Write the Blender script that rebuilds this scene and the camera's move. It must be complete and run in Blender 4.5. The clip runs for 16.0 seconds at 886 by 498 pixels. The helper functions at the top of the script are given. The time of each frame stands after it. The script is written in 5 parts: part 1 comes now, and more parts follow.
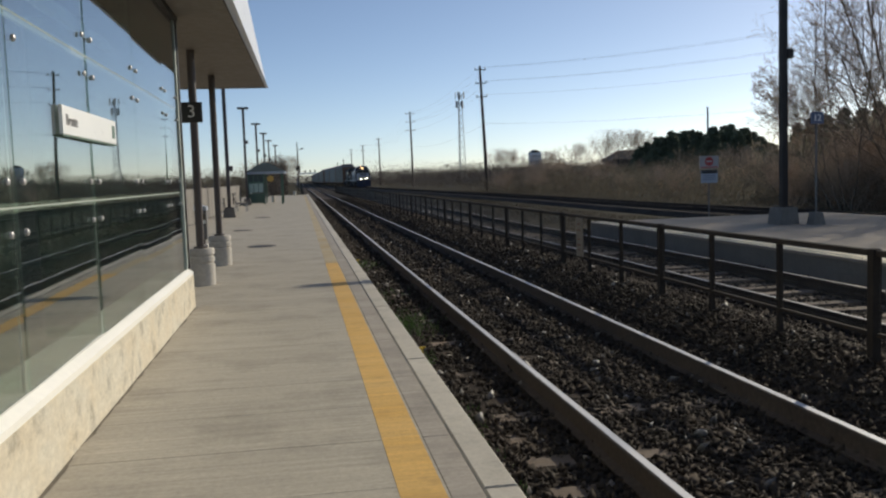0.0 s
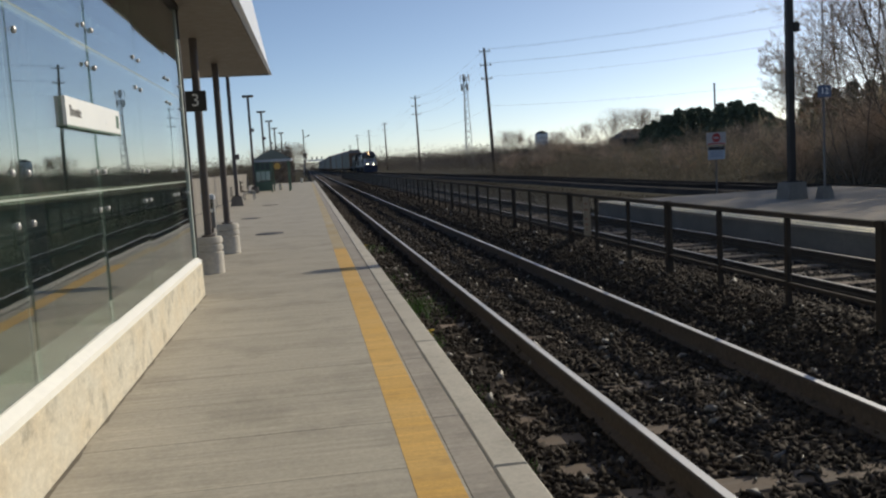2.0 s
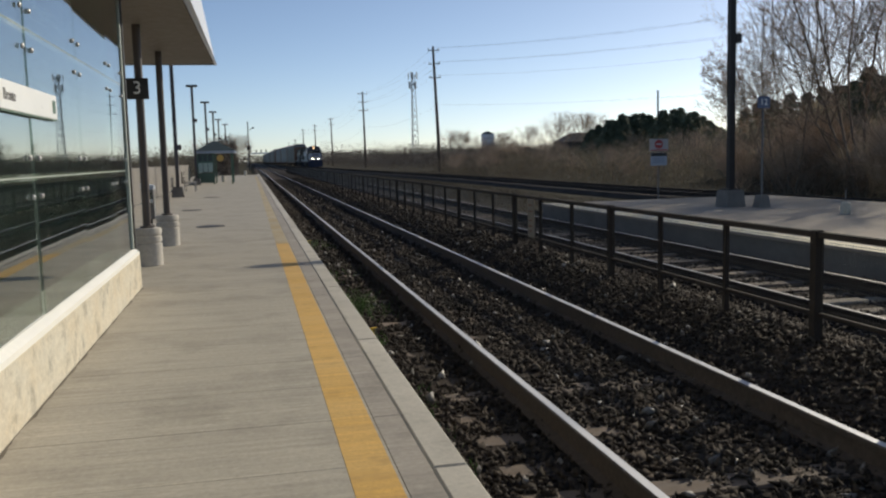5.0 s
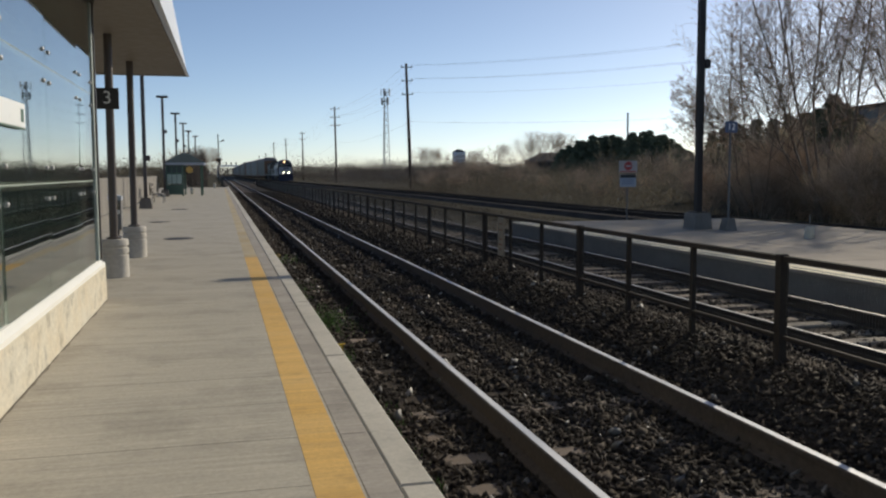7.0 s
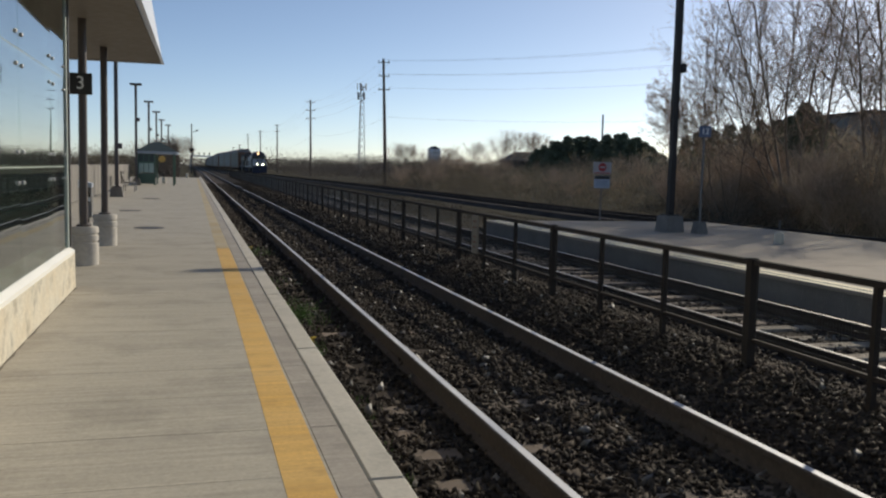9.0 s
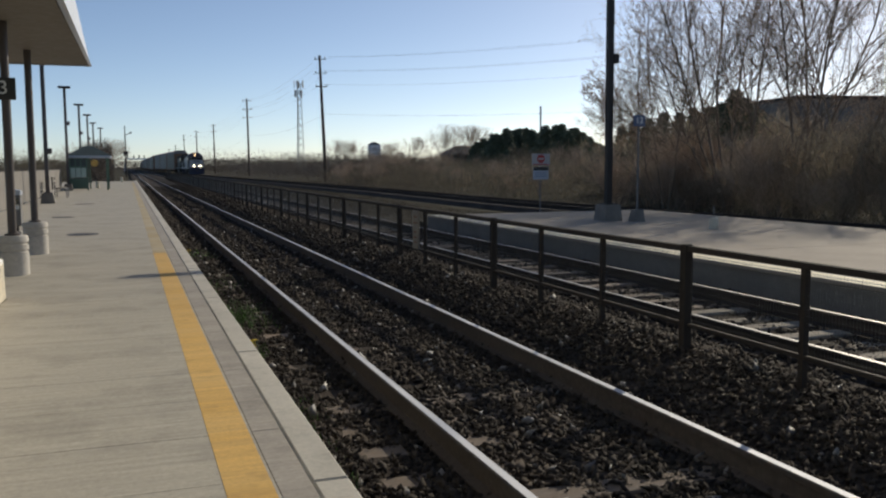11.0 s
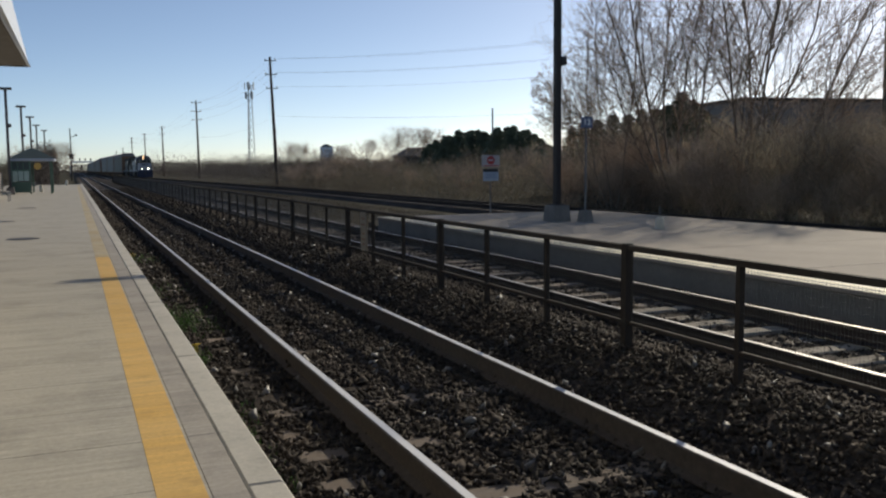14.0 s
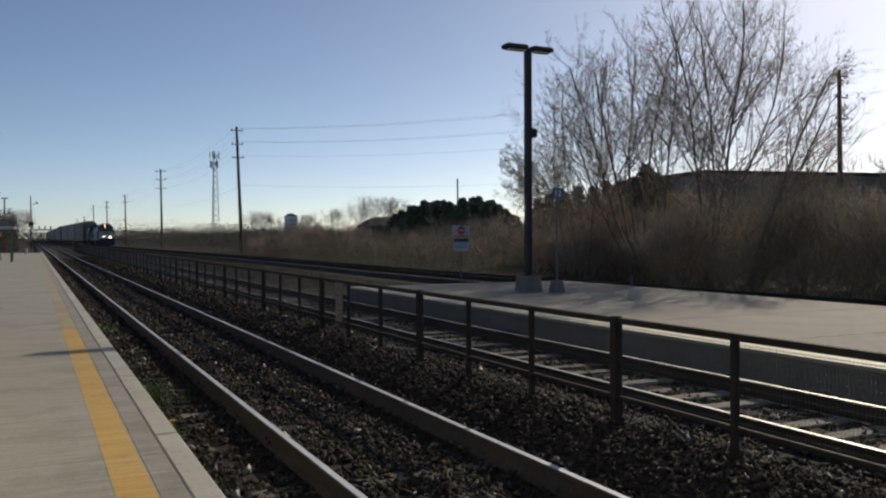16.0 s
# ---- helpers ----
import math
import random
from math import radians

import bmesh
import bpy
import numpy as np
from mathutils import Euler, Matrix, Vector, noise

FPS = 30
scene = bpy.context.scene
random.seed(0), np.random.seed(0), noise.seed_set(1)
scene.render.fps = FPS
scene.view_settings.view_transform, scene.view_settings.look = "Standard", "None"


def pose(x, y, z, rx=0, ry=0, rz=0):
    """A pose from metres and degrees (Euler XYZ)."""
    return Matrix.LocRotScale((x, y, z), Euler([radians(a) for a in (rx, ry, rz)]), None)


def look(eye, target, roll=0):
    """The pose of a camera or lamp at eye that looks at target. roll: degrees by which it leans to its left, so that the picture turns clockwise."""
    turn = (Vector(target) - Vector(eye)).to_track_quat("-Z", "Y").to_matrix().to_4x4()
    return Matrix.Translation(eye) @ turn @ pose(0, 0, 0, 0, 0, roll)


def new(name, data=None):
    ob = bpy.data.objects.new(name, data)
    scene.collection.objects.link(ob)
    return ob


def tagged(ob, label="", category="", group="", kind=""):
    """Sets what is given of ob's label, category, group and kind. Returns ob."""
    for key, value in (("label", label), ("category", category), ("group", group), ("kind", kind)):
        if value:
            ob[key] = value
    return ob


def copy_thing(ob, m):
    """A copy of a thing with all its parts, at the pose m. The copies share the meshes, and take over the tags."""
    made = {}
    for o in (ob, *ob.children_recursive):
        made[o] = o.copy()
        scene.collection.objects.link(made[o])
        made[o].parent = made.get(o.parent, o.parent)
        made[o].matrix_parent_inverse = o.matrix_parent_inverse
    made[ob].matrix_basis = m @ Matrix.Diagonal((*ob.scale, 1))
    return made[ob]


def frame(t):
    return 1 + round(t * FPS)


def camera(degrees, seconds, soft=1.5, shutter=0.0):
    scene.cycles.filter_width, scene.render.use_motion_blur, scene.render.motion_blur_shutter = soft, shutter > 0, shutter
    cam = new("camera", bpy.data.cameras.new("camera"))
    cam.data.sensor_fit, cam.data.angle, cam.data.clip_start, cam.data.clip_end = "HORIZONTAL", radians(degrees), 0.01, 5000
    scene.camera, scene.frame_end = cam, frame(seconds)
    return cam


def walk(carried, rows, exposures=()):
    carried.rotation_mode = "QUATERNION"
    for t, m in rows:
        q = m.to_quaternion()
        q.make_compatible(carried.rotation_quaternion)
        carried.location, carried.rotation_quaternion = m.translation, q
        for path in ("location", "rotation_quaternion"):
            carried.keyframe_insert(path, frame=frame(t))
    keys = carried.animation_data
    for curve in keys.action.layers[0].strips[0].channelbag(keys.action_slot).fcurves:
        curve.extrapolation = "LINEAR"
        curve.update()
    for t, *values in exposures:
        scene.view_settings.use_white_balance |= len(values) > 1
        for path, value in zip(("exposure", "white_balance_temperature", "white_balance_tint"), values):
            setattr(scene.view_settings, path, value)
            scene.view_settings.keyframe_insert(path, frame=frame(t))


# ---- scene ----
cam = camera(53.96, 16.0, soft=2.25)
PATH = [
    (0, pose(-0.000, -0.000, 1.465, 85.24, 1.95, -9.36)),
    (0.5, pose(0.014, -0.009, 1.459, 85.91, 2.78, -8.30)),
    (1, pose(0.013, 0.008, 1.455, 85.77, 2.66, -8.82)),
    (1.5, pose(0.012, -0.016, 1.466, 84.77, 3.05, -9.50)),
    (2, pose(0.017, -0.012, 1.452, 84.19, 3.35, -8.91)),
    (2.5, pose(0.016, -0.008, 1.452, 83.68, 3.10, -9.56)),
    (3, pose(0.009, 0.025, 1.443, 82.68, 2.78, -11.62)),
    (3.5, pose(0.010, 0.015, 1.451, 82.79, 2.36, -11.78)),
    (4, pose(0.024, 0.031, 1.452, 83.63, 2.03, -11.92)),
    (6.5, pose(0.001, 0.010, 1.452, 84.28, 0.37, -13.67)),
    (7, pose(0.006, 0.021, 1.457, 85.00, 0.22, -14.35)),
    (7.5, pose(-0.003, 0.020, 1.462, 85.54, 0.18, -13.93)),
    (8, pose(-0.012, 0.015, 1.455, 85.46, -0.39, -14.25)),
    (8.5, pose(-0.010, 0.036, 1.450, 84.81, -1.04, -15.14)),
    (9, pose(-0.008, 0.028, 1.447, 84.81, -1.38, -16.01)),
    (9.5, pose(-0.008, 0.018, 1.457, 85.64, -1.24, -17.85)),
    (10, pose(0.011, 0.010, 1.459, 84.83, -0.70, -18.86)),
    (12.5, pose(0.039, 0.028, 1.449, 84.13, 1.67, -21.20)),
    (13, pose(0.054, 0.020, 1.447, 83.55, 1.56, -22.77)),
    (13.5, pose(0.090, 0.014, 1.449, 83.44, 1.05, -24.66)),
    (14, pose(0.115, -0.015, 1.448, 84.62, 0.50, -22.95)),
    (14.5, pose(0.101, 0.016, 1.456, 85.79, 0.21, -20.78)),
    (15, pose(-0.003, 0.141, 1.464, 87.32, 0.27, -22.19)),
    (15.5, pose(-0.043, 0.193, 1.471, 88.59, -0.10, -23.60)),
    (16, pose(-0.024, 0.162, 1.467, 89.16, 0.27, -25.30)),
]
walk(cam, PATH, exposures=((0.0, 0.0), (9.5, 0.02), (10.0, -0.04), (12.5, 0.03), (13.0, -0.05), (13.5, 0.05), (14.5, -0.09), (16.0, -0.28)))

# ---- light ----
SUN = Vector((11.3, 7.8, 6.5)).normalized()
world = bpy.data.worlds.new("sky")
scene.world = world
world.use_nodes = True
wn = world.node_tree.nodes
sky = wn.new("ShaderNodeTexSky")
sky.sky_type = 'NISHITA'
sky.sun_disc = False
sky.sun_elevation = math.asin(SUN.z)
sky.sun_rotation = math.atan2(SUN.x, SUN.y)
sky.air_density = 0.55
sky.dust_density = 0.4
sky.ozone_density = 1.6
sky.altitude = 100
tint = wn.new("ShaderNodeVectorMath")
tint.operation = 'MULTIPLY'
tint.inputs[1].default_value = (1.035, 1.0, 0.945)
world.node_tree.links.new(sky.outputs[0], tint.inputs[0])
world.node_tree.links.new(tint.outputs[0], wn["Background"].inputs[0])
wn["Background"].inputs[1].default_value = 0.115
sun_data = bpy.data.lights.new("sun", 'SUN')
sun_data.energy, sun_data.angle, sun_data.color = 3.6, radians(0.6), (1.0, 0.90, 0.72)
sun_lamp = new("sun", sun_data)
sun_lamp.matrix_world = look(SUN * 100, (0, 0, 0))


# ---- materials ----
def material(name, base, rough=0.7, metal=0.0, big=(0.5, 0.25), fine=(12.0, 0.15), bump=0.2, stretch=(1, 1, 1), tint=None,
             island=0.0, piece=0.0, spec=0.5, trans=0.0, stain=None, rough_var=0.15, speck=None, through_all=False):
    """A procedural surface: base colour varied at two scales, with relief. big and fine: (scale per metre, strength).
    through_all: the pattern runs on across neighbouring pieces."""
    m = bpy.data.materials.new(name)
    m.use_nodes = True
    nt = m.node_tree
    nodes, link = nt.nodes, nt.links.new
    b = nodes["Principled BSDF"]
    b.inputs["Metallic"].default_value = metal
    b.inputs["Specular IOR Level"].default_value = spec
    co = nodes.new("ShaderNodeTexCoord")
    mp = nodes.new("ShaderNodeMapping")
    mp.inputs["Scale"].default_value = stretch
    at_ = co.outputs["Object"]
    if through_all:
        at_ = nodes.new("ShaderNodeNewGeometry").outputs["Position"]
    elif piece:
        info, sh, ad = nodes.new("ShaderNodeObjectInfo"), nodes.new("ShaderNodeVectorMath"), nodes.new("ShaderNodeVectorMath")
        sh.operation, ad.operation = 'SCALE', 'ADD'
        sh.inputs[0].default_value = (37.0, 53.0, 0.0)
        link(info.outputs["Random"], sh.inputs["Scale"])
        link(at_, ad.inputs[0])
        link(sh.outputs[0], ad.inputs[1])
        at_ = ad.outputs[0]
    link(at_, mp.inputs["Vector"])
    n1, n2 = nodes.new("ShaderNodeTexNoise"), nodes.new("ShaderNodeTexNoise")
    for n, sc, det in ((n1, big[0], 5), (n2, fine[0], 8)):
        link(mp.outputs[0], n.inputs["Vector"])
        n.inputs["Scale"].default_value = sc
        n.inputs["Detail"].default_value = det
        n.inputs["Roughness"].default_value = 0.6

    def mul(a, lo, hi):
        r = nodes.new("ShaderNodeMapRange")
        r.inputs["From Min"].default_value, r.inputs["From Max"].default_value = 0.28, 0.72
        r.inputs["To Min"].default_value, r.inputs["To Max"].default_value = lo, hi
        link(a, r.inputs["Value"])
        return r.outputs[0]

    def times(a, c):
        x = nodes.new("ShaderNodeMath")
        x.operation = 'MULTIPLY'
        link(a, x.inputs[0])
        link(c, x.inputs[1])
        return x.outputs[0]
    v = times(mul(n1.outputs["Fac"], 1 - big[1], 1 + big[1]), mul(n2.outputs["Fac"], 1 - fine[1], 1 + fine[1]))
    for amount, kind, out in ((island, "ShaderNodeNewGeometry", "Random Per Island"), (piece, "ShaderNodeObjectInfo", "Random")):
        if amount:
            g = nodes.new(kind)
            r = nodes.new("ShaderNodeMapRange")
            r.inputs["To Min"].default_value, r.inputs["To Max"].default_value = 1 - amount, 1 + amount
            link(g.outputs[out], r.inputs["Value"])
            v = times(v, r.outputs[0])
    if stain:
        n3 = nodes.new("ShaderNodeTexNoise")
        n3.inputs["Scale"].default_value, n3.inputs["Detail"].default_value, n3.inputs["Roughness"].default_value = stain[0], 7, 0.7
        link(at_, n3.inputs["Vector"])
        r = nodes.new("ShaderNodeMapRange")
        r.inputs["From Min"].default_value, r.inputs["From Max"].default_value = stain[2], stain[2] + 0.14
        r.inputs["To Min"].default_value, r.inputs["To Max"].default_value = 1.0, 1 - stain[1]
        link(n3.outputs["Fac"], r.inputs["Value"])
        v = times(v, r.outputs[0])
    if speck:
        n4 = nodes.new("ShaderNodeTexNoise")
        n4.inputs["Scale"].default_value, n4.inputs["Detail"].default_value, n4.inputs["Roughness"].default_value = speck[0], 4, 0.75
        link(at_, n4.inputs["Vector"])
        v = times(v, mul(n4.outputs["Fac"], 1 - speck[1], 1 + speck[1]))
    mix = nodes.new("ShaderNodeMix")
    mix.data_type = 'RGBA'
    mix.inputs[6].default_value = (*base, 1)
    mix.inputs[7].default_value = (*(tint or base), 1)
    link(mul(n1.outputs["Fac"], 0, 1), mix.inputs[0])
    sc = nodes.new("ShaderNodeVectorMath")
    sc.operation = 'SCALE'
    link(mix.outputs[2], sc.inputs[0])
    link(v, sc.inputs["Scale"])
    link(sc.outputs[0], b.inputs["Base Color"])
    link(mul(n2.outputs["Fac"], max(0.03, rough - rough_var), min(1, rough + rough_var)), b.inputs["Roughness"])
    if trans:
        tl, mx = nodes.new("ShaderNodeBsdfTranslucent"), nodes.new("ShaderNodeMixShader")
        mx.inputs[0].default_value = trans
        link(sc.outputs[0], tl.inputs[0])
        link(b.outputs[0], mx.inputs[1])
        link(tl.outputs[0], mx.inputs[2])
        link(mx.outputs[0], nodes["Material Output"].inputs["Surface"])
    if bump:
        bp = nodes.new("ShaderNodeBump")
        bp.inputs["Strength"].default_value = bump
        bp.inputs["Distance"].default_value = 0.01
        link(n2.outputs["Fac"], bp.inputs["Height"])
        link(bp.outputs[0], b.inputs["Normal"])
    return m


def glowing(name, colour, strength):
    m = bpy.data.materials.new(name)
    m.use_nodes = True
    b = m.node_tree.nodes["Principled BSDF"]
    b.inputs["Base Color"].default_value = (*colour, 1)
    b.inputs["Emission Color"].default_value = (*colour, 1)
    b.inputs["Emission Strength"].default_value = strength
    return m


def glass_material(name, tint=(0.75, 0.85, 0.8), ior=3.5):
    m = bpy.data.materials.new(name)
    m.use_nodes = True
    nodes, link = m.node_tree.nodes, m.node_tree.links.new
    nodes.remove(nodes["Principled BSDF"])
    tr, gl, fr, mx = (nodes.new("ShaderNode" + k) for k in ("BsdfTransparent", "BsdfGlossy", "LayerWeight", "MixShader"))
    tr.inputs[0].default_value = (*tint, 1)
    gl.inputs["Roughness"].default_value = 0.015
    fr.inputs["Blend"].default_value = 0.5
    pw, ad = nodes.new("ShaderNodeMath"), nodes.new("ShaderNodeMath")
    pw.operation, ad.operation = 'POWER', 'ADD'
    pw.inputs[1].default_value, ad.inputs[1].default_value = ior, 0.09
    ad.use_clamp = True
    link(fr.outputs["Facing"], pw.inputs[0])
    link(pw.outputs[0], ad.inputs[0])
    co, nz, bp = (nodes.new("ShaderNode" + k) for k in ("TexCoord", "TexNoise", "Bump"))
    nz.inputs["Scale"].default_value = 0.7
    bp.inputs["Strength"].default_value, bp.inputs["Distance"].default_value = 0.05, 0.02
    link(co.outputs["Object"], nz.inputs["Vector"])
    link(nz.outputs["Fac"], bp.inputs["Height"])
    link(bp.outputs[0], gl.inputs["Normal"])
    link(ad.outputs[0], mx.inputs[0])
    link(tr.outputs[0], mx.inputs[1])
    link(gl.outputs[0], mx.inputs[2])
    link(mx.outputs[0], nodes["Material Output"].inputs["Surface"])
    return m


M = {}
M["concrete"] = material("platform_concrete", (0.42, 0.385, 0.32), 0.85, big=(0.55, 0.13), fine=(8, 0.17), bump=0.3, stretch=(0.13, 2.8, 1), tint=(0.385, 0.352, 0.29), piece=0.018, spec=0.3, stain=(1.3, 0.17, 0.49), speck=(30, 0.15), through_all=True)
M["coping"] = material("coping_concrete", (0.475, 0.44, 0.375), 0.85, big=(1.2, 0.10), fine=(25, 0.10), bump=0.15, piece=0.06, stain=(3, 0.22, 0.52), speck=(60, 0.1))
M["yellow"] = material("yellow_paint", (0.66, 0.385, 0.085), 0.8, big=(0.55, 0.14), fine=(8, 0.17), bump=0.15, stretch=(0.13, 2.8, 1), tint=(0.56, 0.36, 0.12), piece=0.03, stain=(5, 0.2, 0.54), speck=(40, 0.16), through_all=True)
M["worn_yellow"] = material("worn_off_yellow_paint", (0.47, 0.35, 0.17), 0.85, big=(0.5, 0.2), fine=(6, 0.2), bump=0.2, stretch=(0.5, 1.5, 1), tint=(0.38, 0.335, 0.25), piece=0.05, stain=(4, 0.15, 0.5), through_all=True)
M["seal"] = material("pale_green_sealant", (0.34, 0.38, 0.35), 0.6, big=(2, 0.1), fine=(20, 0.08), bump=0.05)
M["grime"] = material("dark_grime", (0.16, 0.14, 0.11), 0.95, big=(4, 0.25), fine=(20, 0.2), bump=0.3)
M["white_wall"] = material("stained_white_concrete", (0.67, 0.63, 0.52), 0.9, big=(2.6, 0.12), fine=(14, 0.12), bump=0.5, stretch=(1, 1, 1.6), tint=(0.52, 0.45, 0.33), stain=(4.8, 0.36, 0.52), speck=(40, 0.10))
M["white_metal"] = material("white_painted_metal", (0.86, 0.845, 0.775), 0.45, big=(0.6, 0.05), fine=(20, 0.04), bump=0.03)
M["fascia"] = material("pale_fascia_metal", (0.70, 0.72, 0.75), 0.4, big=(0.4, 0.05), fine=(15, 0.04), bump=0.03)
M["soffit"] = material("brown_grey_soffit", (0.19, 0.165, 0.14), 0.6, big=(0.5, 0.08), fine=(10, 0.06), bump=0.05)
M["dark_steel"] = material("dark_painted_steel", (0.034, 0.029, 0.027), 0.55, big=(1.0, 0.2), fine=(20, 0.15), bump=0.1, spec=0.3)
M["grey_steel"] = material("grey_galvanised_steel", (0.36, 0.36, 0.36), 0.45, 0.5, big=(1.0, 0.12), fine=(30, 0.12), bump=0.1)
M["fence_steel"] = material("weathered_brown_steel", (0.048, 0.039, 0.032), 0.8, 0.0, big=(1.5, 0.2), fine=(25, 0.2), bump=0.2, spec=0.1)
# Old concrete blocks; the tone is lowered to paint in their unlit sides.
M["old_block"] = material("shade_darkened_old_concrete", (0.20, 0.185, 0.165), 0.9, big=(2, 0.2), fine=(20, 0.15), bump=0.3)
# White of the backlit sign, with its shade put into the base colour.
M["shaded_white"] = material("shade_dulled_white_enamel", (0.43, 0.39, 0.375), 0.55, big=(3, 0.12), fine=(20, 0.08), bump=0.02)
M["edge_band"] = material("grey_edge_concrete", (0.355, 0.32, 0.275), 0.85, big=(0.55, 0.13), fine=(8, 0.17), bump=0.25, stretch=(0.13, 2.8, 1), piece=0.03, spec=0.3, stain=(1.6, 0.2, 0.48), speck=(30, 0.15), through_all=True)
M["planter"] = material("cast_concrete", (0.50, 0.47, 0.42), 0.9, big=(2, 0.12), fine=(20, 0.12), bump=0.3)
M["rail_head"] = material("polished_rail_steel", (0.56, 0.56, 0.575), 0.70, 0.8, big=(0.6, 0.08), fine=(8, 0.12), bump=0.05, stretch=(1, 0.15, 1))
M["dull_head"] = material("dull_rail_steel", (0.36, 0.34, 0.325), 0.56, 0.65, big=(0.6, 0.12), fine=(8, 0.12), bump=0.05, stretch=(1, 0.15, 1))
M["rusty_head"] = material("rusted_rail_top", (0.10, 0.085, 0.075), 0.75, 0.2, big=(0.6, 0.15), fine=(8, 0.15), bump=0.1, stretch=(1, 0.15, 1), spec=0.2)
M["rail_web"] = material("rusty_rail_steel", (0.115, 0.094, 0.080), 0.9, 0.0, big=(1.2, 0.25), fine=(25, 0.25), bump=0.4, tint=(0.085, 0.068, 0.057), spec=0.15)
M["tie"] = material("weathered_timber", (0.21, 0.15, 0.10), 0.9, big=(2.0, 0.25), fine=(14, 0.3), bump=0.7, stretch=(0.5, 6, 3), tint=(0.14, 0.115, 0.095), piece=0.3)
M["ballast"] = material("crushed_stone", (0.056, 0.049, 0.042), 0.82, big=(0.9, 0.3), fine=(24, 0.3), bump=0.5, tint=(0.056, 0.045, 0.036), island=0.36, spec=0.08)
M["pale_stone"] = material("pale_stone", (0.21, 0.195, 0.175), 0.6, big=(3, 0.2), fine=(24, 0.3), bump=0.4, island=0.5)
M["ballast_bed"] = material("ballast_bed", (0.055, 0.046, 0.038), 0.95, big=(0.8, 0.3), fine=(28, 0.5), bump=1.0, tint=(0.055, 0.045, 0.037), spec=0.05)
M["pale_tie"] = material("bleached_timber", (0.27, 0.24, 0.195), 0.9, big=(2.0, 0.25), fine=(14, 0.3), bump=0.6, stretch=(0.5, 6, 3), piece=0.25, spec=0.1)
# Darker copy of rail_web: shade on the near rail sides, held in the colour.
M["shaded_web"] = material("shade_darkened_rail_side", (0.055, 0.045, 0.039), 0.95, 0.0, big=(1.2, 0.25), fine=(25, 0.25), bump=0.3, spec=0.05)
M["dirt"] = material("dry_grass_ground", (0.074, 0.062, 0.043), 0.95, big=(0.15, 0.3), fine=(5, 0.35), bump=0.8, tint=(0.04, 0.038, 0.022), spec=0.05)
M["island"] = material("worn_concrete", (0.34, 0.295, 0.245), 0.85, big=(0.7, 0.12), fine=(9, 0.10), bump=0.15, piece=0.06, spec=0.12)
# Platform side concrete, coloured darker than the top to carry its shade.
M["island_face"] = material("shade_darkened_concrete_face", (0.19, 0.178, 0.16), 0.9, big=(1.0, 0.2), fine=(12, 0.15), bump=0.3)
M["tactile"] = material("pale_yellow_edge_paint", (0.82, 0.74, 0.52), 0.7, big=(1.5, 0.12), fine=(20, 0.15), bump=0.2)
M["iron"] = material("cast_iron", (0.05, 0.045, 0.04), 0.6, 0.4, big=(3, 0.2), fine=(30, 0.2), bump=0.4)
M["black"] = material("black_enamel", (0.022, 0.022, 0.022), 0.4, big=(1, 0.1), fine=(20, 0.1), bump=0.03)
M["white"] = material("white_enamel", (0.80, 0.80, 0.77), 0.4, big=(1, 0.04), fine=(20, 0.04), bump=0.02)
M["red"] = material("red_enamel", (0.40, 0.035, 0.033), 0.5, big=(1, 0.08), fine=(20, 0.06), bump=0.02)
M["sign_blue"] = material("blue_enamel", (0.13, 0.155, 0.235), 0.5, big=(1, 0.08), fine=(20, 0.06), bump=0.02)
M["pale_blue"] = material("pale_blue_grey_panel", (0.40, 0.44, 0.50), 0.5, big=(1, 0.06), fine=(20, 0.06), bump=0.02)
M["green"] = material("green_painted_metal", (0.085, 0.15, 0.105), 0.5, big=(1, 0.12), fine=(20, 0.1), bump=0.05)
M["green_roof"] = material("dark_green_roof", (0.055, 0.075, 0.068), 0.6, big=(1, 0.15), fine=(10, 0.1), bump=0.1)
M["beige"] = material("faded_beige_board", (0.27, 0.225, 0.17), 0.75, big=(3, 0.12), fine=(25, 0.1), bump=0.05, spec=0.2)
M["pole_wood"] = material("creosoted_wood", (0.085, 0.065, 0.05), 0.9, big=(0.6, 0.2), fine=(12, 0.25), bump=0.5, stretch=(6, 6, 0.5))
M["bark"] = material("grey_brown_bark", (0.20, 0.16, 0.125), 0.9, big=(0.8, 0.2), fine=(18, 0.25), bump=0.6, spec=0.2)
M["twig"] = material("brown_twigs", (0.42, 0.325, 0.245), 0.85, big=(0.5, 0.25), fine=(6, 0.2), bump=0.0, island=0.35, spec=0.2)
M["scrub"] = material("dry_brush", (0.32, 0.265, 0.205), 0.9, big=(0.12, 0.25), fine=(3, 0.2), bump=0.0, tint=(0.265, 0.240, 0.170), island=0.38, trans=0.45, spec=0.1)
M["low_brush"] = material("dull_low_brush", (0.180, 0.150, 0.120), 0.9, big=(0.07, 0.5), fine=(3, 0.3), bump=0.0, tint=(0.118, 0.110, 0.078), island=0.42, trans=0.35, spec=0.08)
M["pine"] = material("pine_needles", (0.115, 0.135, 0.085), 0.8, big=(0.5, 0.3), fine=(5, 0.25), bump=0.0, island=0.4)
M["far_wood"] = material("far_brush", (0.115, 0.095, 0.080), 0.95, big=(0.05, 0.3), fine=(0.6, 0.25), bump=0.0, island=0.4, trans=0.1)
M["grass"] = material("green_grass", (0.07, 0.16, 0.025), 0.8, big=(3, 0.2), fine=(20, 0.2), bump=0.0, island=0.4)
